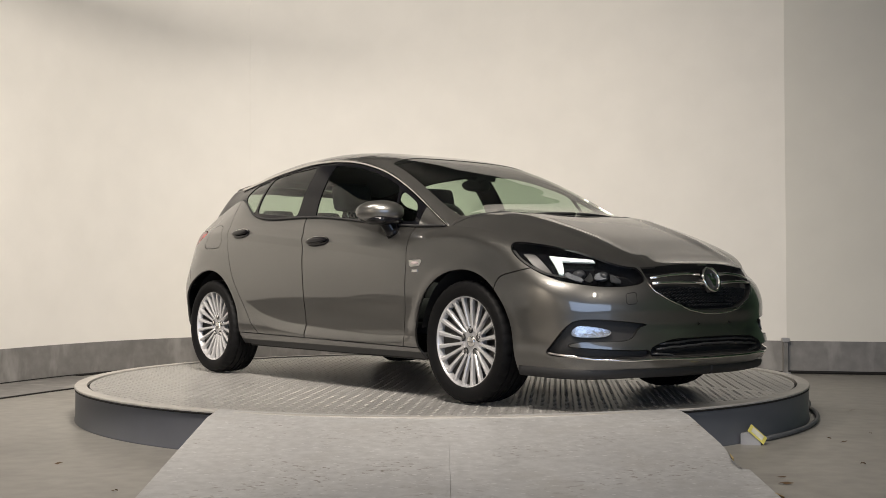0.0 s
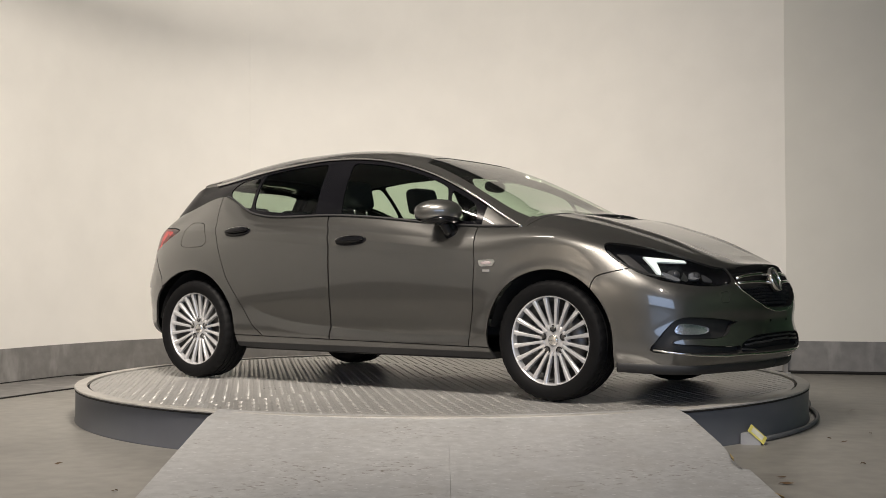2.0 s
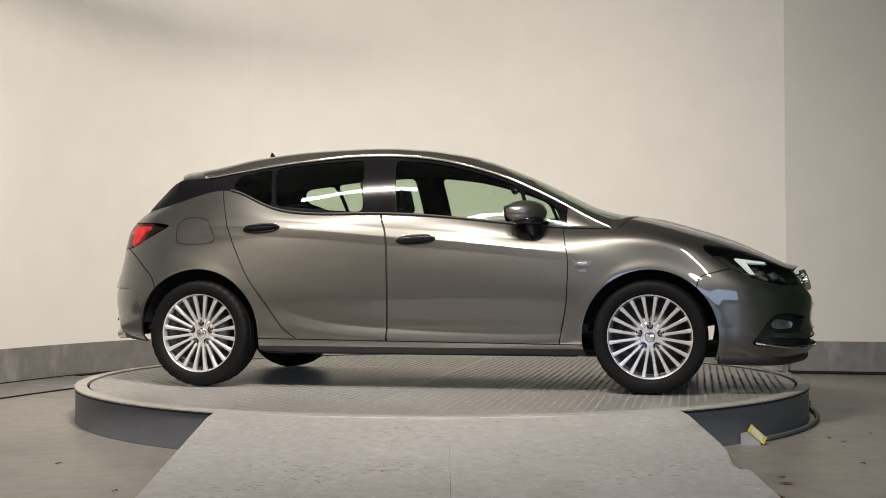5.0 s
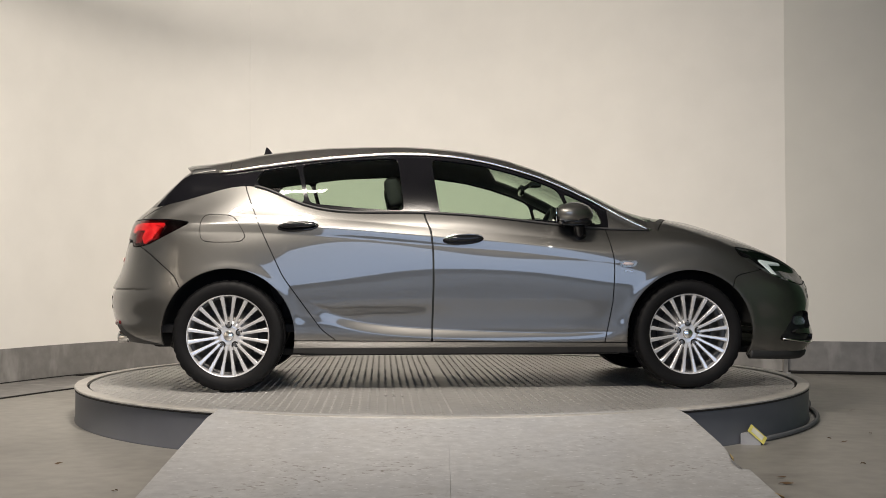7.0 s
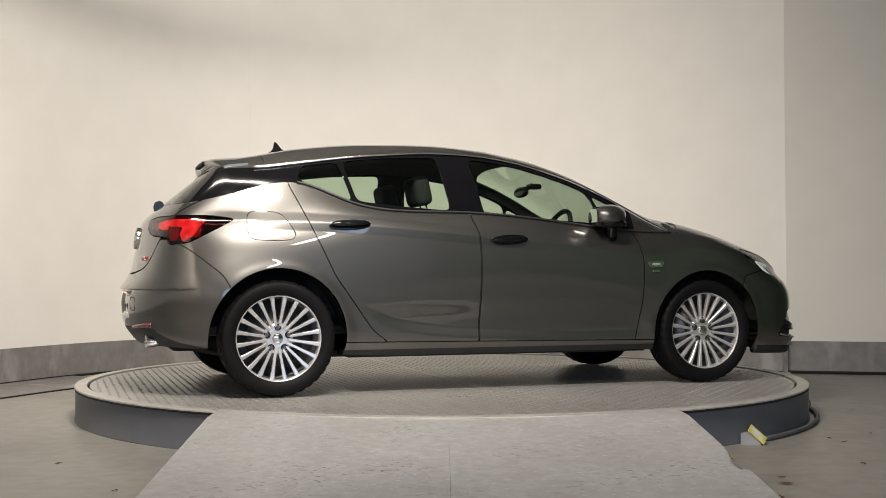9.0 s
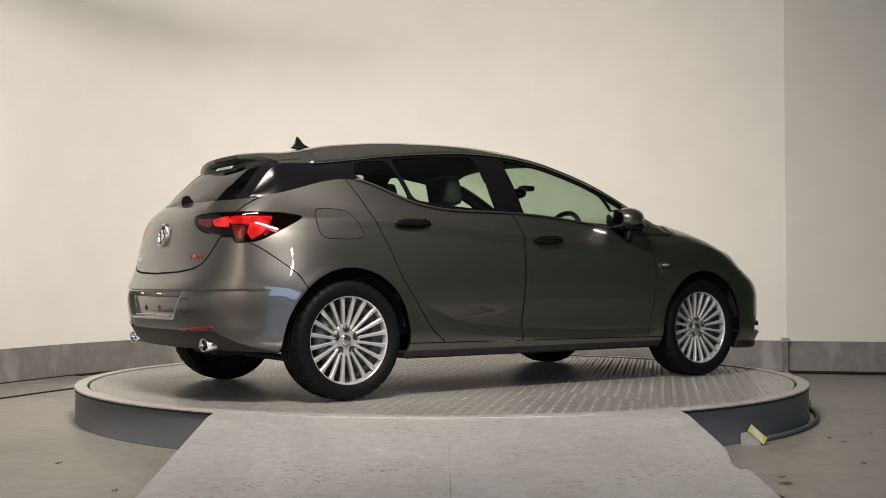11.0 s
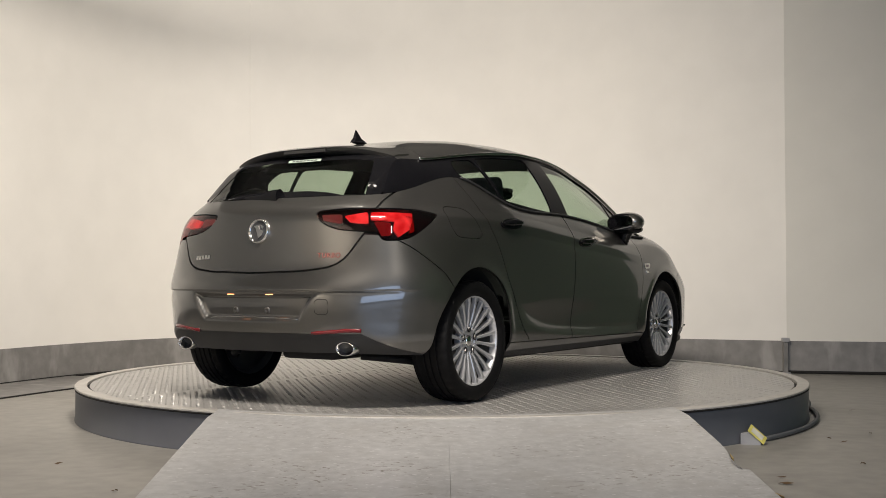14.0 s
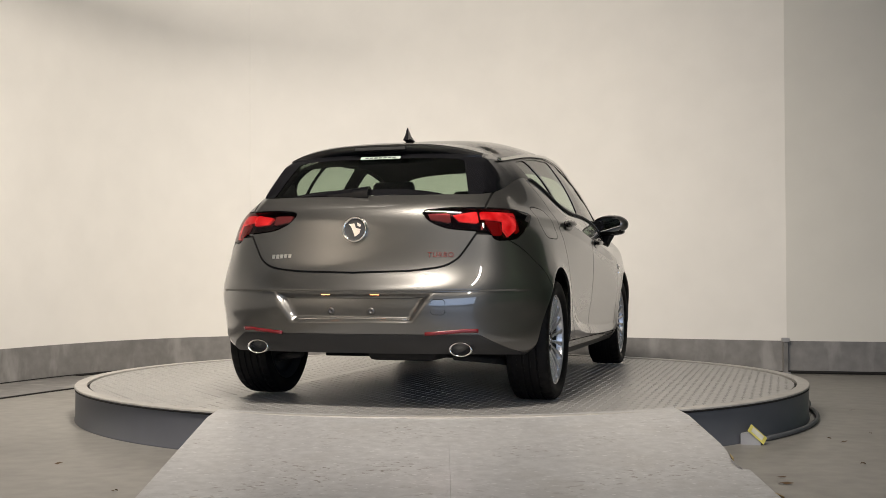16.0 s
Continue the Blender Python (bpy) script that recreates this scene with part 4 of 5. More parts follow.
for sk, s in ((head.mirrored(), -1), (head, 1)):
    lamp_ob = part("headlight", sk.push(0.055).data(-0.05), BLACK, car, "black headlight housing behind a clear lens", True)
    part("lens", sk.push(0.001).data(0.0), LENS, lamp_ob, "clear headlight lens", True)
    bar, _ = head.cut(rv([(1.802, .691, .764), (1.973, .572, .740), (1.984, .571, .727), (1.862, .679, .738), (1.918, .711, .668), (1.888, .723, .678)], 0))
    bar = bar if s > 0 else bar.mirrored()
    part("daytime_light", bar.push(0.018).data(0.012), DRL, lamp_ob, "white glowing daytime running light", True)
    for f, z, rad in ((.66, .672, .024), (.84, .664, .022)):
        k = np.argmin(np.abs(head.V[:, RUN] - (r0 + (r1 - r0) * f)) + np.abs(head.V[:, Z] - z))
        p, n = Vector(head.V[k, :3]), Vector(head.V[k, 3:6])
        p, n = Vector((p.x, s * p.y, p.z)), Vector((n.x, s * n.y, n.z))
        q = (n * 0.4 + Vector((1, 0, 0))).normalized().to_track_quat("Z", "Y").to_matrix().to_4x4()
        ob = part("projector", lathe([(.0, -.006), (rad * .55, -.010), (rad * .85, -.018), (rad * .9, -.026), (rad, -.022), (rad * 1.08, -.028), (rad * 1.1, -.06)], 32, "z"), MESHGREY, lamp_ob, "dark headlight projector", True)
        ob.matrix_basis = Matrix.Translation(p - n * .012) @ q
    for nm, pts, lb in (("low_beam_reflector", [(1.905, .70, .692), (1.93, .695, .688), (1.997, .65, .652), (1.99, .66, .640), (1.915, .705, .668)], "bright faceted low beam reflector"), ("high_beam_reflector", [(2.005, .594, .682), (2.046, .552, .682), (2.050, .552, .652), (2.01, .594, .650)], "bright faceted high beam reflector")):
        zone, _ = head.cut(rv(pts, 1))
        zone = zone if s > 0 else zone.mirrored()
        part(nm, zone.push(.024).data(0.008), FOGCUP, lamp_ob, lb, True)
    for nm, pts, mt, lb, deep in (
        ("side_reflector", [(.13, .785), (.235, .780), (.41, .682), (.34, .690), (.22, .728)], DISC, "grey metal side reflector", .030),
        ("lower_trim", [(.05, .80), (.12, .752), (.21, .716), (.36, .680), (.54, .660), (.54, .652), (.36, .669), (.20, .704), (.10, .745), (.04, .79)], CHROME, "thin chrome lower edge of the headlight", .014),
        ("inner_reflector", [(.665, .652), (.70, .690), (.735, .652), (.72, .640)], CHROME, "bright inner reflector", .026),
        ("nose_reflector", [(.86, .680), (.95, .650), (.955, .634), (.87, .642)], MESHGREY, "dark grey inner reflector", .026)):
        zone, _ = head.cut(hp(pts))
        if zone.F:
            zone = zone if s > 0 else zone.mirrored()
            part(nm, zone.push(deep).data(0.006), mt, lamp_ob, lb, True)

# tail lamps
for sk, s in ((tail.mirrored(), -1), (tail, 1)):
    lamp_ob = part("tail_lamp", sk.push(0.03).data(-0.026), BLACK, car, "dark tail lamp with glowing red elements", True)
    part("lens", sk.push(0.0).data(0.0), SMOKE, lamp_ob, "smoked red tail lamp lens", True)
    zones = (
        ("inner_light", [(-1.947, .485, .958), (-1.896, .592, .980), (-1.915, .60, .917), (-1.94, .515, .926)], REDGLOW, "lit red inner tail light"),
        ("clear_reverse_light", [(-1.985, .365, .965), (-1.98, .385, .935), (-1.95, .475, .915), (-1.955, .475, .968)], PALE, "pale clear reversing light"),
        ("outer_light", [(-1.885, .607, .979), (-1.718, .736, .977), (-1.77, .745, .888), (-1.82, .72, .850), (-1.835, .70, .886), (-1.83, .70, .932), (-1.905, .612, .940)], REDGLOW, "lit red outer tail light"),
        ("indicator_light", [(-1.895, .62, .930), (-1.84, .69, .922), (-1.845, .69, .855), (-1.875, .66, .853)], REDDIM, "unlit dark red indicator"),
        ("side_light", [(-1.755, .712, .965), (-1.72, .73, .955), (-1.74, .72, .88), (-1.755, .712, .868)], REDDIM, "unlit dark red side reflector"),
    )
    for nm, pts, mt, lb in zones:
        z_in, _ = tail.cut(rv(pts, 0))
        if z_in.F:
            z_in = z_in if s > 0 else z_in.mirrored()
            part(nm, z_in.push(0.012).data(0.014), mt, lamp_ob, lb, True)

# upper grille
gr = part("grille", grille.push(0.05).both().data(-0.05), SHELL, car, "black honeycomb front grille", True)
vs, fs = [], []
for i in range(-17, 18):
    for k in range(8):
        y = (i + (.5 if k % 2 else 0)) * .027
        z = .505 + k * .0165
        if inside([(-p, q) for p, q in UPGRILLE[::-1]] + UPGRILLE, np.array([abs(y)]), np.array([z]))[0] > -.012 or z > .600:
            continue
        p, n = near_skin(2.2, y, z)
        p = p - n * .022
        for dy0, dz0, dy1, dz1 in ((-.0125, 0, 0, .007), (0, .007, .0125, 0), (.0125, 0, 0, -.007), (0, -.007, -.0125, 0)):
            b = len(vs)
            for off in (0, .02):
                q = p - n * off
                vs += [(q.x, q.y + dy0 * .8, q.z + dz0 * .8), (q.x, q.y + dy1 * .8, q.z + dz1 * .8), (q.x, q.y + dy1, q.z + dz1), (q.x, q.y + dy0, q.z + dz0)]
            fs += [(b, b + 1, b + 2, b + 3), (b, b + 4, b + 5, b + 1), (b + 3, b + 2, b + 6, b + 7)]
tagged(part("grille_mesh", (vs, fs), MESHGREY, gr, "gloss black honeycomb grille mesh"), kind="stuff")
for s in (-1, 1):
    part("grille_bar", tube(strip([(2.12 if y > .4 else 2.2, s * y, z) for y, z in ((.07, .654), (.15, .660), (.25, .664), (.33, .667), (.395, .668))], -.004), .009, 8), CHROME, gr, "chrome grille bar", True)
    part("grille_bar", tube(strip([(2.2, s * y, z) for y, z in ((.07, .607), (.15, .612), (.25, .618), (.33, .624), (.39, .628))], -.004), .009, 8), CHROME, gr, "chrome grille bar", True)
part("grille_rim", tube(strip([(2.15, y, z) for y, z in ((-.395, .61), (-.36, .565), (-.29, .519), (-.18, .491), (-.09, .486), (0, .485), (.09, .486), (.18, .491), (.29, .519), (.36, .565), (.395, .61))], .0), .004, 8), CHROME, gr, "chrome lower grille edge", True)


def emblem(name, m, rad, label):
    """A round chrome badge with a plain raised device on a dark field."""
    e = part(name, lathe([(rad * .80, -.002), (rad * .80, .008), (rad * .88, .013), (rad * .97, .011), (rad, .004), (rad, -.02)], 48, "z"), CHROME, car, label, True)
    e.matrix_basis = m
    part("field", lathe([(.0, .003), (rad * .5, .003), (rad * .82, .001)], 40, "z"), MESHGREY, e, "dark steel badge field", True)
    part("device", prism([(-.52 * rad, .40 * rad), (-.05 * rad, .45 * rad), (.1 * rad, .1 * rad), (.48 * rad, .0), (.40 * rad, -.32 * rad), (.05 * rad, -.58 * rad), (-.1 * rad, -.2 * rad), (-.3 * rad, .2 * rad)], .001, .008), CHROME, e, "plain raised chrome device")
    part("device", prism([(.15 * rad, .52 * rad), (.50 * rad, .34 * rad), (.42 * rad, .16 * rad), (.20 * rad, .26 * rad)], .001, .007), CHROME, e, "plain raised chrome device")
    return e


emblem("front_badge", on_skin(2.23, 0, .633) @ pose(0, 0, .003), .066, "round chrome badge on the grille")
emblem("rear_badge", on_skin(-2.02, 0, .885) @ pose(0, 0, .006), .066, "round chrome badge on the tailgate")

# lower intake, fog lamps, bright lip
it = part("lower_intake", intake.push(0.05).both().data(-0.05), SHELL, car, "black lower air intake", True)
for z in (.282, .301, .320, .338):
    w = .42 - (z - .282) * 1.6
    part("slat", tube(strip([(2.2, w * (i / 8 - 1), z) for i in range(17)], -.014), .006, 8), MESHGREY, it, "black intake slat", True)
for sk, s in ((fog.mirrored(), -1), (fog, 1)):
    fb = part("fog_lamp_bezel", sk.push(0.028).data(-0.028), MATT, car, "black fog lamp recess", True)
    f_in, _ = fog.cut(fv([(.757, .364), (.740, .414), (.70, .418), (.594, .398), (.602, .376), (.64, .364)]))
    f_in = f_in if s > 0 else f_in.mirrored()
    part("fog_lamp", f_in.push(0.022).data(-0.01), FOGCUP, fb, "bright fog lamp reflector", True)
    part("lens", f_in.push(0.012).data(0.0), LENS, fb, "clear fog lamp lens", True)
half = [(1.9, .808, .286), (1.98, .765, .274), (2.06, .67, .266), (2.15, .52, .261), (2.21, .42, .258), (2.25, .25, .257), (2.262, .10, .257)]
part("bright_lip", tube(strip([(x, -y, z) for x, y, z in half] + [(x, y, z) for x, y, z in half[::-1]], .003), .0065, 8), CHROME, car, "bright strip under the front intake", True)
low = [tuple(p) for p in G[2] if p[0] > 1.70]
part("front_splitter", tube([(x - .008, -y + .008, z + .002) for x, y, z in low[::-1]] + [(x - .008, y - .008, z + .002) for x, y, z in low[1:]], .034, 10, flat=.8), MATT, car, "black front lower lip", True)

# front plate mount and marks
for s in (-1, 1):
    pl = on_skin(2.25, s * .12, .42)
    ob = part("plate_mount_cap", lathe([(0, .003), (.006, .003), (.007, 0)], 12, "z"), BLACK, car, "small dark plate screw cap")
    ob.matrix_basis = pl

# mirrors
for s in (-1, 1):
    mm = part("door_mirror", blob(.665, s * .880, 1.014, .110, .126, .068, 32, 20, .95), PAINT, car, "grey door mirror shell", True)
    me = mm.data
    for v in me.vertices:
        if v.co.x < .575:
            v.co.x = .575 + (v.co.x - .575) * .2
        if v.co.z < .985:
            v.co.z = .985 + (v.co.z - .985) * .8
        t = (abs(v.co.y) - .78) / .21
        v.co.x -= .05 * max(0, t) * max(0, t)
    part("lower_shell", blob(.662, s * .868, .968, .092, .106, .030, 28, 12, .8), BLACK, mm, "black lower mirror shell", True)
    part("bezel", blob(.578, s * .872, 1.010, .022, .108, .060, 28, 12, .85), BLACK, mm, "black mirror bezel", True)
    rr2 = soft([(-.092, -.045), (.085, -.050), (.092, .040), (-.080, .050)], 3)
    gl = part("mirror_glass", prism([tuple(v) for v in rr2], 0, .003), MIRROR, mm, "mirror glass")
    gl.matrix_basis = Matrix.Translation((.5545, s * .872, 1.010)) @ Vector((-1, -.18 * s, -.04)).to_track_quat("Z", "Y").to_matrix().to_4x4()
    part("mirror_stalk", tube([(.70, s * .82, .885), (.69, s * .835, .915), (.68, s * .86, .955), (.675, s * .87, .98)], .044, 14, flat=.8), BLACK, mm, "black mirror stalk", True)

# door handles, side repeaters
for s in (-1, 1):
    for hx, hz in ((.01, .866), (-.935, .943)):
        m = on_skin(hx, s * .88, hz)
        # pad and grip are coloured black for the dark ground they would mirror
        h = part("door_handle", blob(0, 0, 0.0, .118, .030, .006, 28, 10, .9), BLACK, car, "door handle on a black pad drawn as its recess's dark reflection", True)
        h.matrix_basis = m @ pose(0, 0, .001, 0, 0, -3 * s)
        part("grip", blob(0, .004, .018, .105, .0165, .013, 28, 12, .8), BLACK, h, "glossy door handle grip, a dark reflection put into its colour", True)
        part("bright_edge", tube([(.112 * math.cos(a), .006 + .024 * math.sin(a), .010) for a in np.linspace(.15, math.pi - .15, 24)], .0022, 6), CHROME, h, "thin bright handle edge", True)
    m = on_skin(.965, s * .87, .722)
    b = part("side_repeater", prism([(-.052, .018), (.045, .021), (.055, .010), (.040, -.014), (-.030, -.018), (-.045, -.010)][::1 if s > 0 else -1], 0, .006), CHROME, car, "chrome side indicator badge")
    flip = Matrix.Diagonal((-1 if s > 0 else 1, 1, 1, 1))
    b.data.transform(flip)
    b.matrix_basis = m
    lens = part("repeater_lens", blob(0, .002, .006, .032, .009, .003, 16, 8), PALE, b, "pale repeater lens", True)
    b2 = part("small_badge", prism([(-.022, -.033), (.022, -.033), (.022, -.046), (-.022, -.046)], 0, .003), CHROME, car, "tiny chrome badge")
    b2.matrix_basis = m

# spoiler, aerial, wiper
vs, fs = [], []
N = 41
for i in range(N):
    y = -.535 + 1.07 * i / (N - 1)
    k = abs(y) / .535
    zt = 1.350 - .062 * k**3
    x0, x1 = -1.50 + .05 * k**2, -1.665 + .055 * k**4 + .02 * k**2
    zb = zt - .012
    vs += [(x0, y, zt + .016), (x1 + .03, y, zt + .003), (x1, y, zt - .008), (x1 + .012, y, zb - .014), (-1.60, y, zb - .035), (x0, y, zb - .02)]
for i in range(N - 1):
    for k in range(6):
        q = (k + 1) % 6
        fs.append((i * 6 + k, i * 6 + q, i * 6 + 6 + q, i * 6 + 6 + k))
fs += [tuple(range(6))[::-1], tuple((N - 1) * 6 + k for k in range(6))]
sp = part("spoiler_lip", (vs, fs), PAINT, car, "grey roof spoiler lip", True)
sp.data.set_sharp_from_angle(angle=radians(35))
for s in (-1, 1):
    out = [(-1.50, 1.280), (-1.575, 1.288), (-1.607, 1.215), (-1.665, 1.135), (-1.715, 1.078), (-1.68, 1.072), (-1.58, 1.150), (-1.50, 1.225)]
    vs = [(x, s * (.530 + (1.27 - z) * .235), z) for x, z in out] + [(x, s * (.518 + (1.27 - z) * .235), z) for x, z in out]
    n = len(out)
    fs = [tuple(range(n)), tuple(range(2 * n - 1, n - 1, -1))] + [(i, (i + 1) % n, n + (i + 1) % n, n + i) for i in range(n)]
    part("spoiler_fin", (vs, fs), BLACK, car, "gloss black spoiler side fin")
part("high_brake_light", box((-1.668, -.14, 1.318), (-1.640, .14, 1.334), .003), SHELL, car, "dark high brake light")
stk = part("window_sticker", box((-.11, -.010, 0), (.11, .010, .002)), WHITE, car, "pale printed strip at the top of the rear window")
stk.matrix_basis = Matrix.Translation((-1.665, -.005, 1.276)) @ Vector((-.62, 0, .6)).to_track_quat("Z", "Y").to_matrix().to_4x4()
for i in range(7):
    o = part("print_bar", box((-.009, -.005, .002), (.009, .005, .0028)), MATT, stk, "dark unreadable print")
    o.location = (-.075 + i * .025, 0, 0)
fin = [(-1.10, 1.425), (-1.16, 1.452), (-1.185, 1.485), (-1.200, 1.498), (-1.205, 1.49), (-1.212, 1.455), (-1.235, 1.425)]
vs = [(x, w * max(.15, (1.505 - z) / .08), z - .004) for w in (-.016, .016) for x, z in fin]
n = len(fin)
fs = [tuple(range(n)), tuple(range(2 * n - 1, n - 1, -1))] + [(i, (i + 1) % n, n + (i + 1) % n, n + i) for i in range(n)]
part("aerial", (vs, fs), BLACK, car, "black shark-fin aerial")
part("aerial_base", blob(-1.17, 0, 1.425, .070, .026, .011, 20, 8), BLACK, car, "black aerial base", True)
vs, fs = [], []
for i in range(15):
    f = i / 14
    y, h, d = -.03 + .38 * f, .026 * (1 - f) ** .8 + .007, .014 * (1 - f) + .010
    x, z = -1.905 + .035 * f, 1.078 - .012 * f
    vs += [(x + .02, y, z - h * .8), (x - d, y, z - h), (x - d - .006, y, z - h * .2), (x - d + .004, y, z + h * .7), (x + .01, y, z + h), (x + .03, y, z + h * .6)]
for i in range(14):
    for k in range(6):
        q = (k + 1) % 6
        fs.append((i * 6 + k, i * 6 + q, i * 6 + 6 + q, i * 6 + 6 + k))
fs += [tuple(range(6)), tuple(14 * 6 + k for k in range(6))]
wp = part("rear_wiper", (vs, fs), BLACK, car, "black rear wiper under a broad cover", True)
wp.data.set_sharp_from_angle(angle=radians(50))
part("wiper_blade", tube([(-1.872, .02, 1.068), (-1.874, .18, 1.064), (-1.868, .37, 1.058)], .008, 8), MATT, wp, "black wiper blade", True)
for i, (ya, yb2) in enumerate(((.55, .0), (-.02, -.52))):
    part("front_wiper", tube([(1.315 - .14 * (y / .7) ** 2, y, 1.004 - .055 * (y / .7) ** 2) for y in np.linspace(ya, yb2, 12)], .008, 8), MATT, car, "black windscreen wiper", True)

# rear plate area
for s in (-1, 1):
    m = on_skin(-2.07, s * .104, .486)
    sc = part("plate_screw", lathe([(0, .001), (.006, .001), (.008, .005), (.012, .005), (.018, .001), (.019, -.004)], 20, "z"), DISC, car, "dark steel plate screw with washer", True)
    sc.matrix_basis = m
    pl = part("plate_lamp", box((-.005, -.022, -.0015), (.005, .022, .0015)), WARM, car, "small warm number plate lamp under the ledge")
    pl.matrix_basis = Matrix.Translation(Vector(near_skin(-2.09, s * .128, .571)[0]) + Vector((.001, 0, 0)))
    part("rear_reflector", tube(strip([(-2.05, s * y, .382) for y in np.linspace(.37, .66, 10)], .002), .010, 8, flat=.5), REFLECT, car, "long red rear reflector", True)
    ex = part("exhaust_tip", lathe([(.034, -.06), (.036, .0), (.040, .004), (.043, .0), (.040, -.05)], 36, "z"), CHROME, car, "oval chrome exhaust tip", True)
    ex.data.transform(Matrix.Diagonal((1.35, .82, 1, 1)))
    ex.matrix_basis = Matrix.Translation((-2.008, s * .535, .300)) @ Vector((-1, 0, 0)).to_track_quat("Z", "Y").to_matrix().to_4x4()
    pipe = part("pipe_mouth", lathe([(0, -.045), (.034, -.045)], 24, "z"), SHELL, ex, "dark pipe mouth")
    pipe.data.transform(Matrix.Diagonal((1.35, .82, 1, 1)))
part("plate_bright_strip", tube(strip([(-2.07, y, .427) for y in np.linspace(-.30, .30, 16)], .002), .003, 8), CHROME, car, "thin bright strip under the plate recess", True)
sq = [(-.435 + .034 * x, .505 + .034 * y) for x, y in ((-1, -.7), (-.7, -1), (.7, -1), (1, -.7), (1, .7), (.7, 1), (-.7, 1), (-1, .7))]
part("towing_eye_cover", tube(strip([(-2.05, y, z) for y, z in sq], .0), .0022, 6, True), SHELL, car, "square towing eye cover outline")
sq = [(-.50 + .030 * x, .545 + .028 * y) for x, y in ((-1, -.7), (-.7, -1), (.7, -1), (1, -.7), (1, .7), (.7, 1), (-.7, 1), (-1, .7))]
part("towing_eye_cover", tube(strip([(2.15, y, z) for y, z in sq], .0), .002, 6, True), SHELL, car, "square towing eye cover outline")
part("tailgate_underline", tube(strip([(-1.95, y, .586) for y in np.linspace(-.64, .64, 41)], -.003), .004, 6), SHELL, car, "dark joint in the rear bumper", True)

# lettering on the tailgate
cu = bpy.data.curves.new("lettering", "FONT")
cu.body, cu.size, cu.extrude, cu.align_x, cu.align_y = "TURBO", .036, .001, "CENTER", "CENTER"
cu.space_character = 1.15
cu.materials.append(REDLETTER)
tx = new("turbo_lettering", cu)
tx.parent = car
tagged(tx, "red and chrome raised lettering on the tailgate")
tx.matrix_basis = on_skin(-2.0, -.435, .755) @ pose(0, 0, .0015)
for i in range(5):
    ob = part("model_badge_bar", box((-.0095, -.011, 0), (.0095, .011, .003), .001), CHROME, car, "small chrome badge bar")
    ob.matrix_basis = on_skin(-2.0, .445 - i * .024, .752) @ pose(0, 0, .001)

# ---- inside the car ----
def seat(x, y):
    st = part("seat", box((x - .25, y - .25, .38), (x + .27, y + .25, .52), .05), FABRIC, car, "dark cloth front seat", True)
    part("backrest", box((-.07, -.25, 0), (.07, .25, .60), .06, pose(x - .24, y, .46, 0, -20, 0)), FABRIC, st, "dark cloth backrest", True)
    part("headrest", box((-.05, -.135, 0), (.05, .135, .18), .045, pose(x - .465, y, 1.085, 0, -12, 0)), FABRIC, st, "dark cloth headrest", True)
    for d in (-.06, .06):
        part("headrest_post", tube([(x - .43, y + d, 1.0), (x - .455, y + d, 1.12)], .006, 8), CHROME, st, "steel headrest post", True)


seat(.10, -.36)
seat(.10, .36)
bench = part("rear_bench", box((-1.05, -.62, .40), (-.55, .62, .55), .05), FABRIC, car, "dark cloth rear bench", True)
part("bench_back", box((-.06, -.62, 0), (.06, .62, .52), .05, pose(-1.02, 0, .50, 0, -22, 0)), FABRIC, bench, "dark cloth bench back", True)
for y in (-.40, 0, .40):
    part("headrest", box((-.04, -.12, 0), (.04, .12, .13), .035, pose(-1.225, y, .995, 0, -14, 0)), FABRIC, bench, "dark rear headrest", True)
dash = part("dashboard", box((.72, -.70, .62), (1.12, .70, .945), .07), MATT, car, "dark moulded dashboard", True)
part("instrument_hood", box((.62, -.55, .86), (.86, -.20, .985), .05), MATT, dash, "dark instrument hood", True)
stw = part("steering_wheel", tube([(.185 * math.cos(a), .185 * math.sin(a), 0) for a in np.linspace(0, 2 * math.pi, 36, endpoint=False)], .016, 10, True), MATT, car, "black leather steering wheel", True)
stw.matrix_basis = Matrix.Translation((.53, -.36, .90)) @ Vector((-1, 0, .42)).to_track_quat("Z", "Y").to_matrix().to_4x4()
part("boss", blob(0, 0, -.02, .075, .06, .03, 20, 10), MATT, stw, "black wheel boss", True)
for a in (0, 180, 270):
    part("wheel_spoke", tube([(.05 * math.cos(radians(a)), .05 * math.sin(radians(a)), -.015), (.18 * math.cos(radians(a)), .18 * math.sin(radians(a)), 0)], .014, 8), MATT, stw, "black wheel spoke", True)
im = part("interior_mirror", blob(.45, 0, 1.215, .018, .115, .036, 22, 10, .8), BLACK, car, "black interior mirror", True)
part("mirror_arm", tube([(.46, 0, 1.22), (.53, 0, 1.27)], .012, 8), BLACK, im, "black mirror arm", True)
part("mirror_sensor", box((.50, -.05, 1.235), (.58, .05, 1.272), .015), BLACK, im, "black sensor housing")
part("cabin_floor", box((-1.75, -.70, .33), (.98, .70, .38), .01), FABRIC, car, "dark cabin carpet")


# ---- small things in the hall ----
for lx, ly, lz, watts, aim in LAMPS:
    fx = new("ceiling_light")
    tagged(fx, "white twin-tube ceiling light fitting", "ceiling light", "ceiling lights")
    fx.location = (lx, ly, lz + .16)
    part("housing", box((-.85, -.25, -.08), (.85, .25, 0), .01), KICK, fx, "grey fitting housing")
    for d in (-.2, .2):
        part("hanger", tube([(d * 3, 0, 0), (d * 3, 0, CEIL - lz - .16)], .006, 6), CHROME, fx, "thin steel hanger")

YELLOW = plain("yellow_label", (0.62, 0.56, 0.14), 0.5)
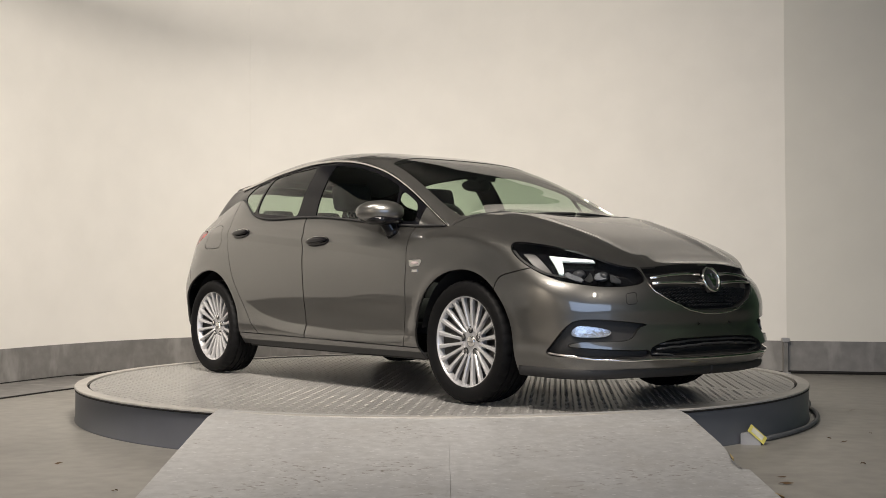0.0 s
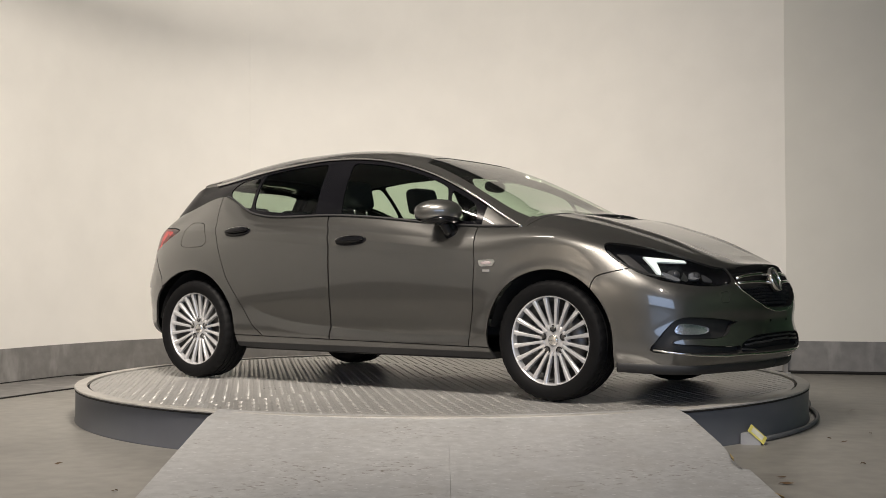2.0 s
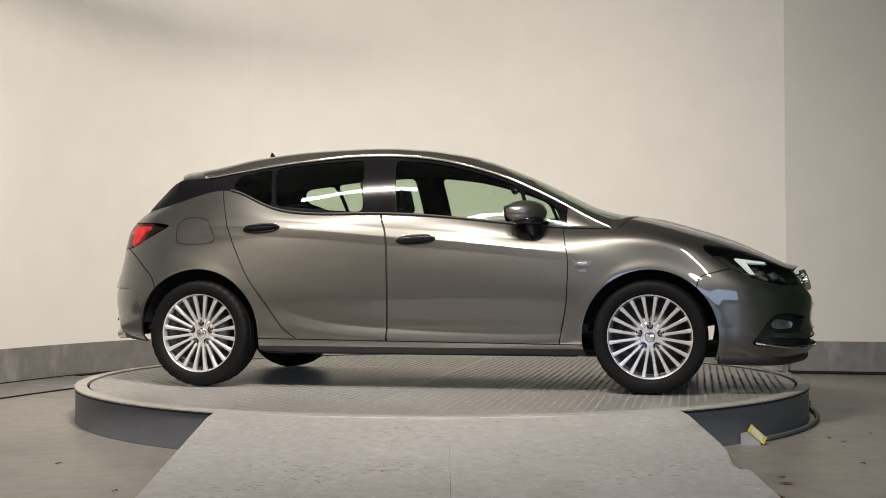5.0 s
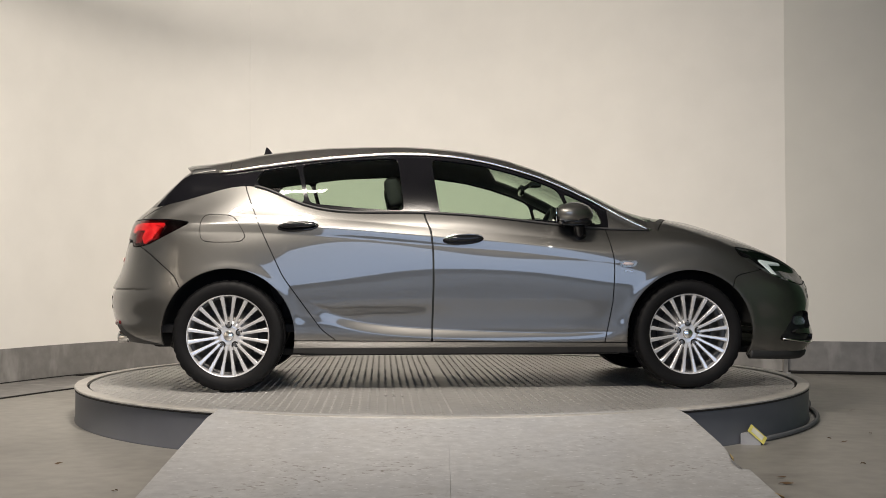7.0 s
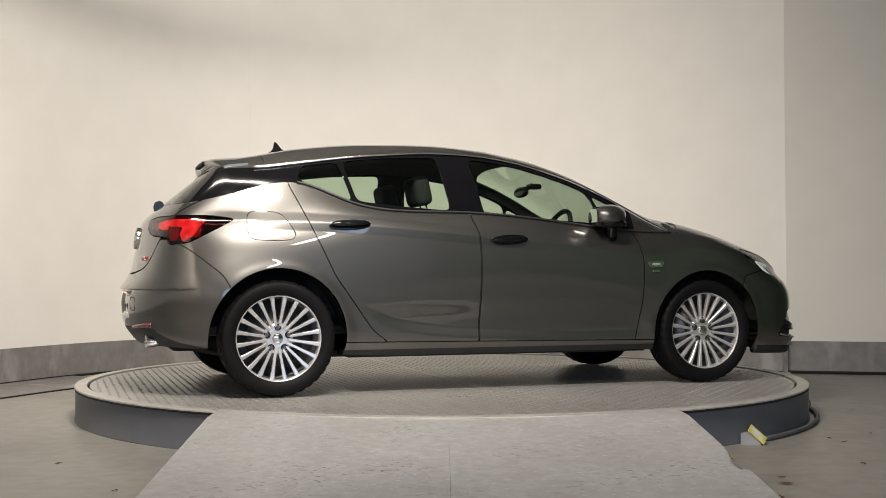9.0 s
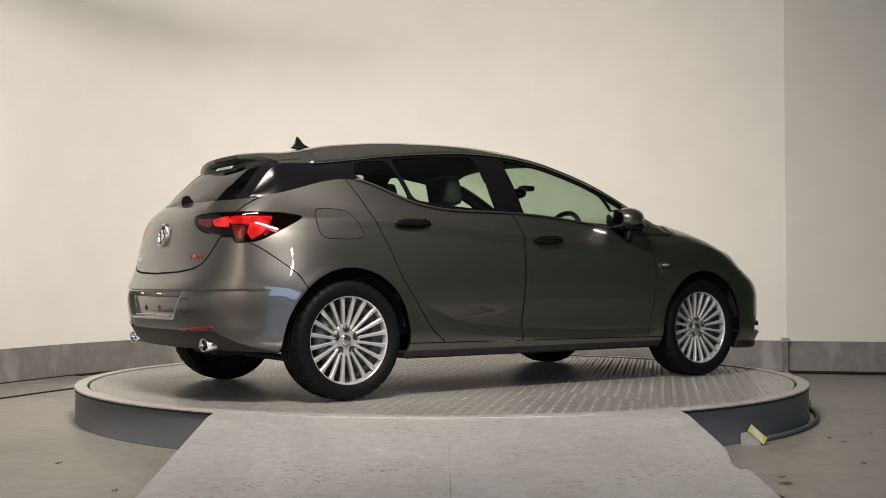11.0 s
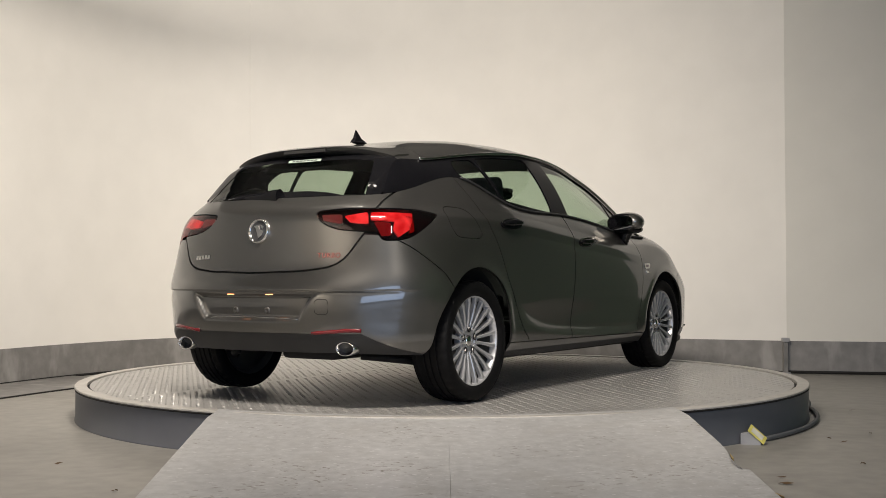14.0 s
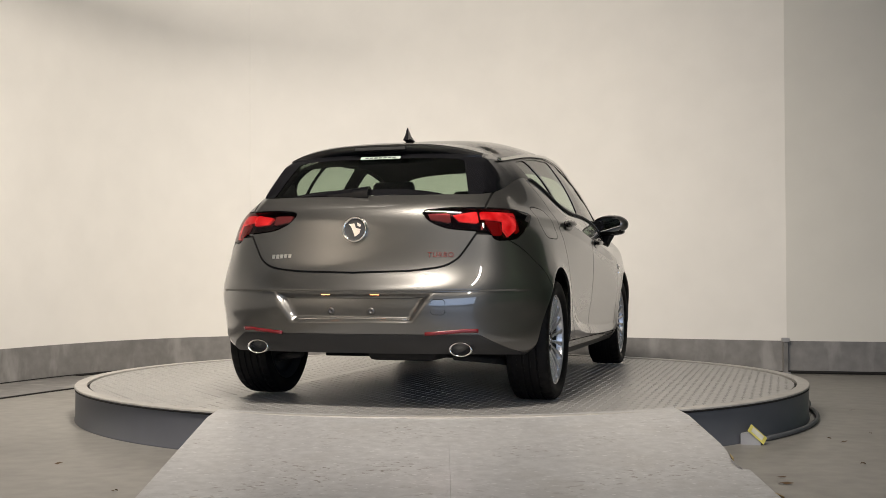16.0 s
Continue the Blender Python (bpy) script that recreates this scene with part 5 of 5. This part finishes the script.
STICKER = plain("pale_paper_sticker", (0.62, 0.62, 0.54), 0.6, vary=0.25)
GREYBLOCK = plain("grey_plastic", (0.33, 0.33, 0.34), 0.5)
LEAF = plain("dry_leaf_brown", (0.11, 0.065, 0.03), 0.8)
CABLE = plain("grey_cable_conduit", (0.10, 0.105, 0.115), 0.5)
TORN = plain("raw_torn_wood", (0.50, 0.36, 0.16), 0.8)

sw = new("foot_switch")
tagged(sw, "small grey foot switch with a yellow label plate on the floor", "switch")
sw.matrix_basis = pose(1.58, -1.76, FLOOR, 0, 0, -20) @ Matrix.Diagonal((.62, .62, .82, 1))
vs = [(x, y, z) for y in (-.05, .05) for x, z in ((-.10, 0), (.06, 0), (.06, .03), (-.02, .075), (-.10, .065))]
part("body", (vs, [(0, 1, 2, 3, 4), (9, 8, 7, 6, 5), (0, 5, 6, 1), (1, 6, 7, 2), (2, 7, 8, 3), (3, 8, 9, 4), (4, 9, 5, 0)]), GREYBLOCK, sw, "grey moulded switch body")
part("label_plate", box((-.075, -.055, -.003), (.075, .055, .003), .002, pose(.03, -.01, .062, 0, 33, 0) @ pose(0, 0, 0, 18, 0, 0)), YELLOW, sw, "yellow plate with a white sticker")
part("sticker", box((-.05, -.035, .0035), (.05, .035, .0045), 0, pose(.03, -.01, .062, 0, 33, 0) @ pose(0, 0, 0, 18, 0, 0)), STICKER, sw, "white unreadable sticker")

pts = [(RIM * 1.018 * math.cos(radians(a)), RIM * 1.018 * math.sin(radians(a)), FLOOR + .014) for a in range(-45, -4, 3)]
pts += [(2.42, .02, FLOOR + .03), (2.40, .16, FLOOR + .05), (2.33, .25, FLOOR + .09)]
tagged(part("cable_conduit", tube(smooth_path(pts, 60), .013, 10), CABLE, None, "", True), "grey cable conduit lying round the turntable's foot", "cable")

br = new("wall_bracket")
tagged(br, "small grey metal post at the end of the kickboard", "bracket")
br.location = (3.02, 2.53, FLOOR)
part("post", box((-.02, -.03, 0), (.02, .01, .30), .004), KICK, br, "grey metal post")
part("cap", box((-.03, -.045, .28), (.03, .01, .315), .006), GREYBLOCK, br, "grey metal cap")
part("foot", box((-.035, -.06, 0), (.035, .01, .012), .003), GREYBLOCK, br, "grey metal foot")


def leaf(x, y, size, turn):
    k = 7
    vs = [(0, 0, .006)]
    for i in range(k):
        a = 2 * math.pi * i / k
        r = size * (.55 + .45 * random.random()) * (1.0 if i % 3 else 1.5)
        vs.append((r * math.cos(a), r * .45 * math.sin(a), .001 + .010 * random.random()))
    fs = [(0, i + 1, (i + 1) % k + 1) for i in range(k)]
    ob = part("dry_leaf", (vs, fs), LEAF)
    ob.matrix_basis = pose(x, y, FLOOR, 0, 0, turn)
    tagged(ob, "small curled dry brown leaf on the floor", "leaf", "dry leaves on the floor")


for x, y, sz, a in ((2.58, -.32, .030, 20), (2.31, -1.39, .018, 80), (2.05, -1.72, .016, 10), (1.80, -1.35, .025, 0), (1.43, -2.75, .022, 30), (1.40, -2.90, .030, 160), (2.02, -1.58, .012, 0), (-1.75, -2.35, .020, 40), (-1.30, -3.02, .018, 70), (2.62, -1.1, .015, 50), (1.9, -2.4, .014, 120)):
    leaf(x, y, sz, a)

# splinters where the ramp's edge is torn
for x, y, l, lean in ((1.164, -2.955, .08, -.010), (1.146, -3.03, .09, -.012), (1.133, -3.10, .08, -.006), (1.182, -3.52, .05, .01)):
    z = (y + 2.22) * SLOPE
    vs = [(x - .004, y, z + .004), (x + .014 + lean, y - l * .4, z - .006 - l * .04), (x + lean * 1.5, y - l, z + .001 - l * .09), (x - .012, y - l * .5, z + .0075 - l * .045), (x, y, z - .016), (x + .014 + lean, y - l * .4, z - .02 - l * .04), (x + lean * 1.5, y - l, z - .02 - l * .09)]
    part("splintered_edge", (vs, [(0, 1, 2, 3), (0, 4, 5, 1), (1, 5, 6, 2)]), TORN, ramp, "raw yellow torn wood")


# ---- what moves ----
def motions():
    """The disc turns at a steady rate and carries the car."""
    turns = [(0.0, -50.76), (2.0, -35.57), (4.0, -20.25), (6.0, -4.82), (8.0, 10.70), (10.0, 26.29), (12.0, 41.95), (14.0, 57.65), (16.0, 73.37)]
    a, b = [], []
    for t, deg in turns:
        m = pose(0, 0, 0, 0, 0, deg)
        a.append((t, m))
        b.append((t, m @ pose(0.061, -0.139, 0)))
    walk(disc, a)
    walk(car, b)


motions()
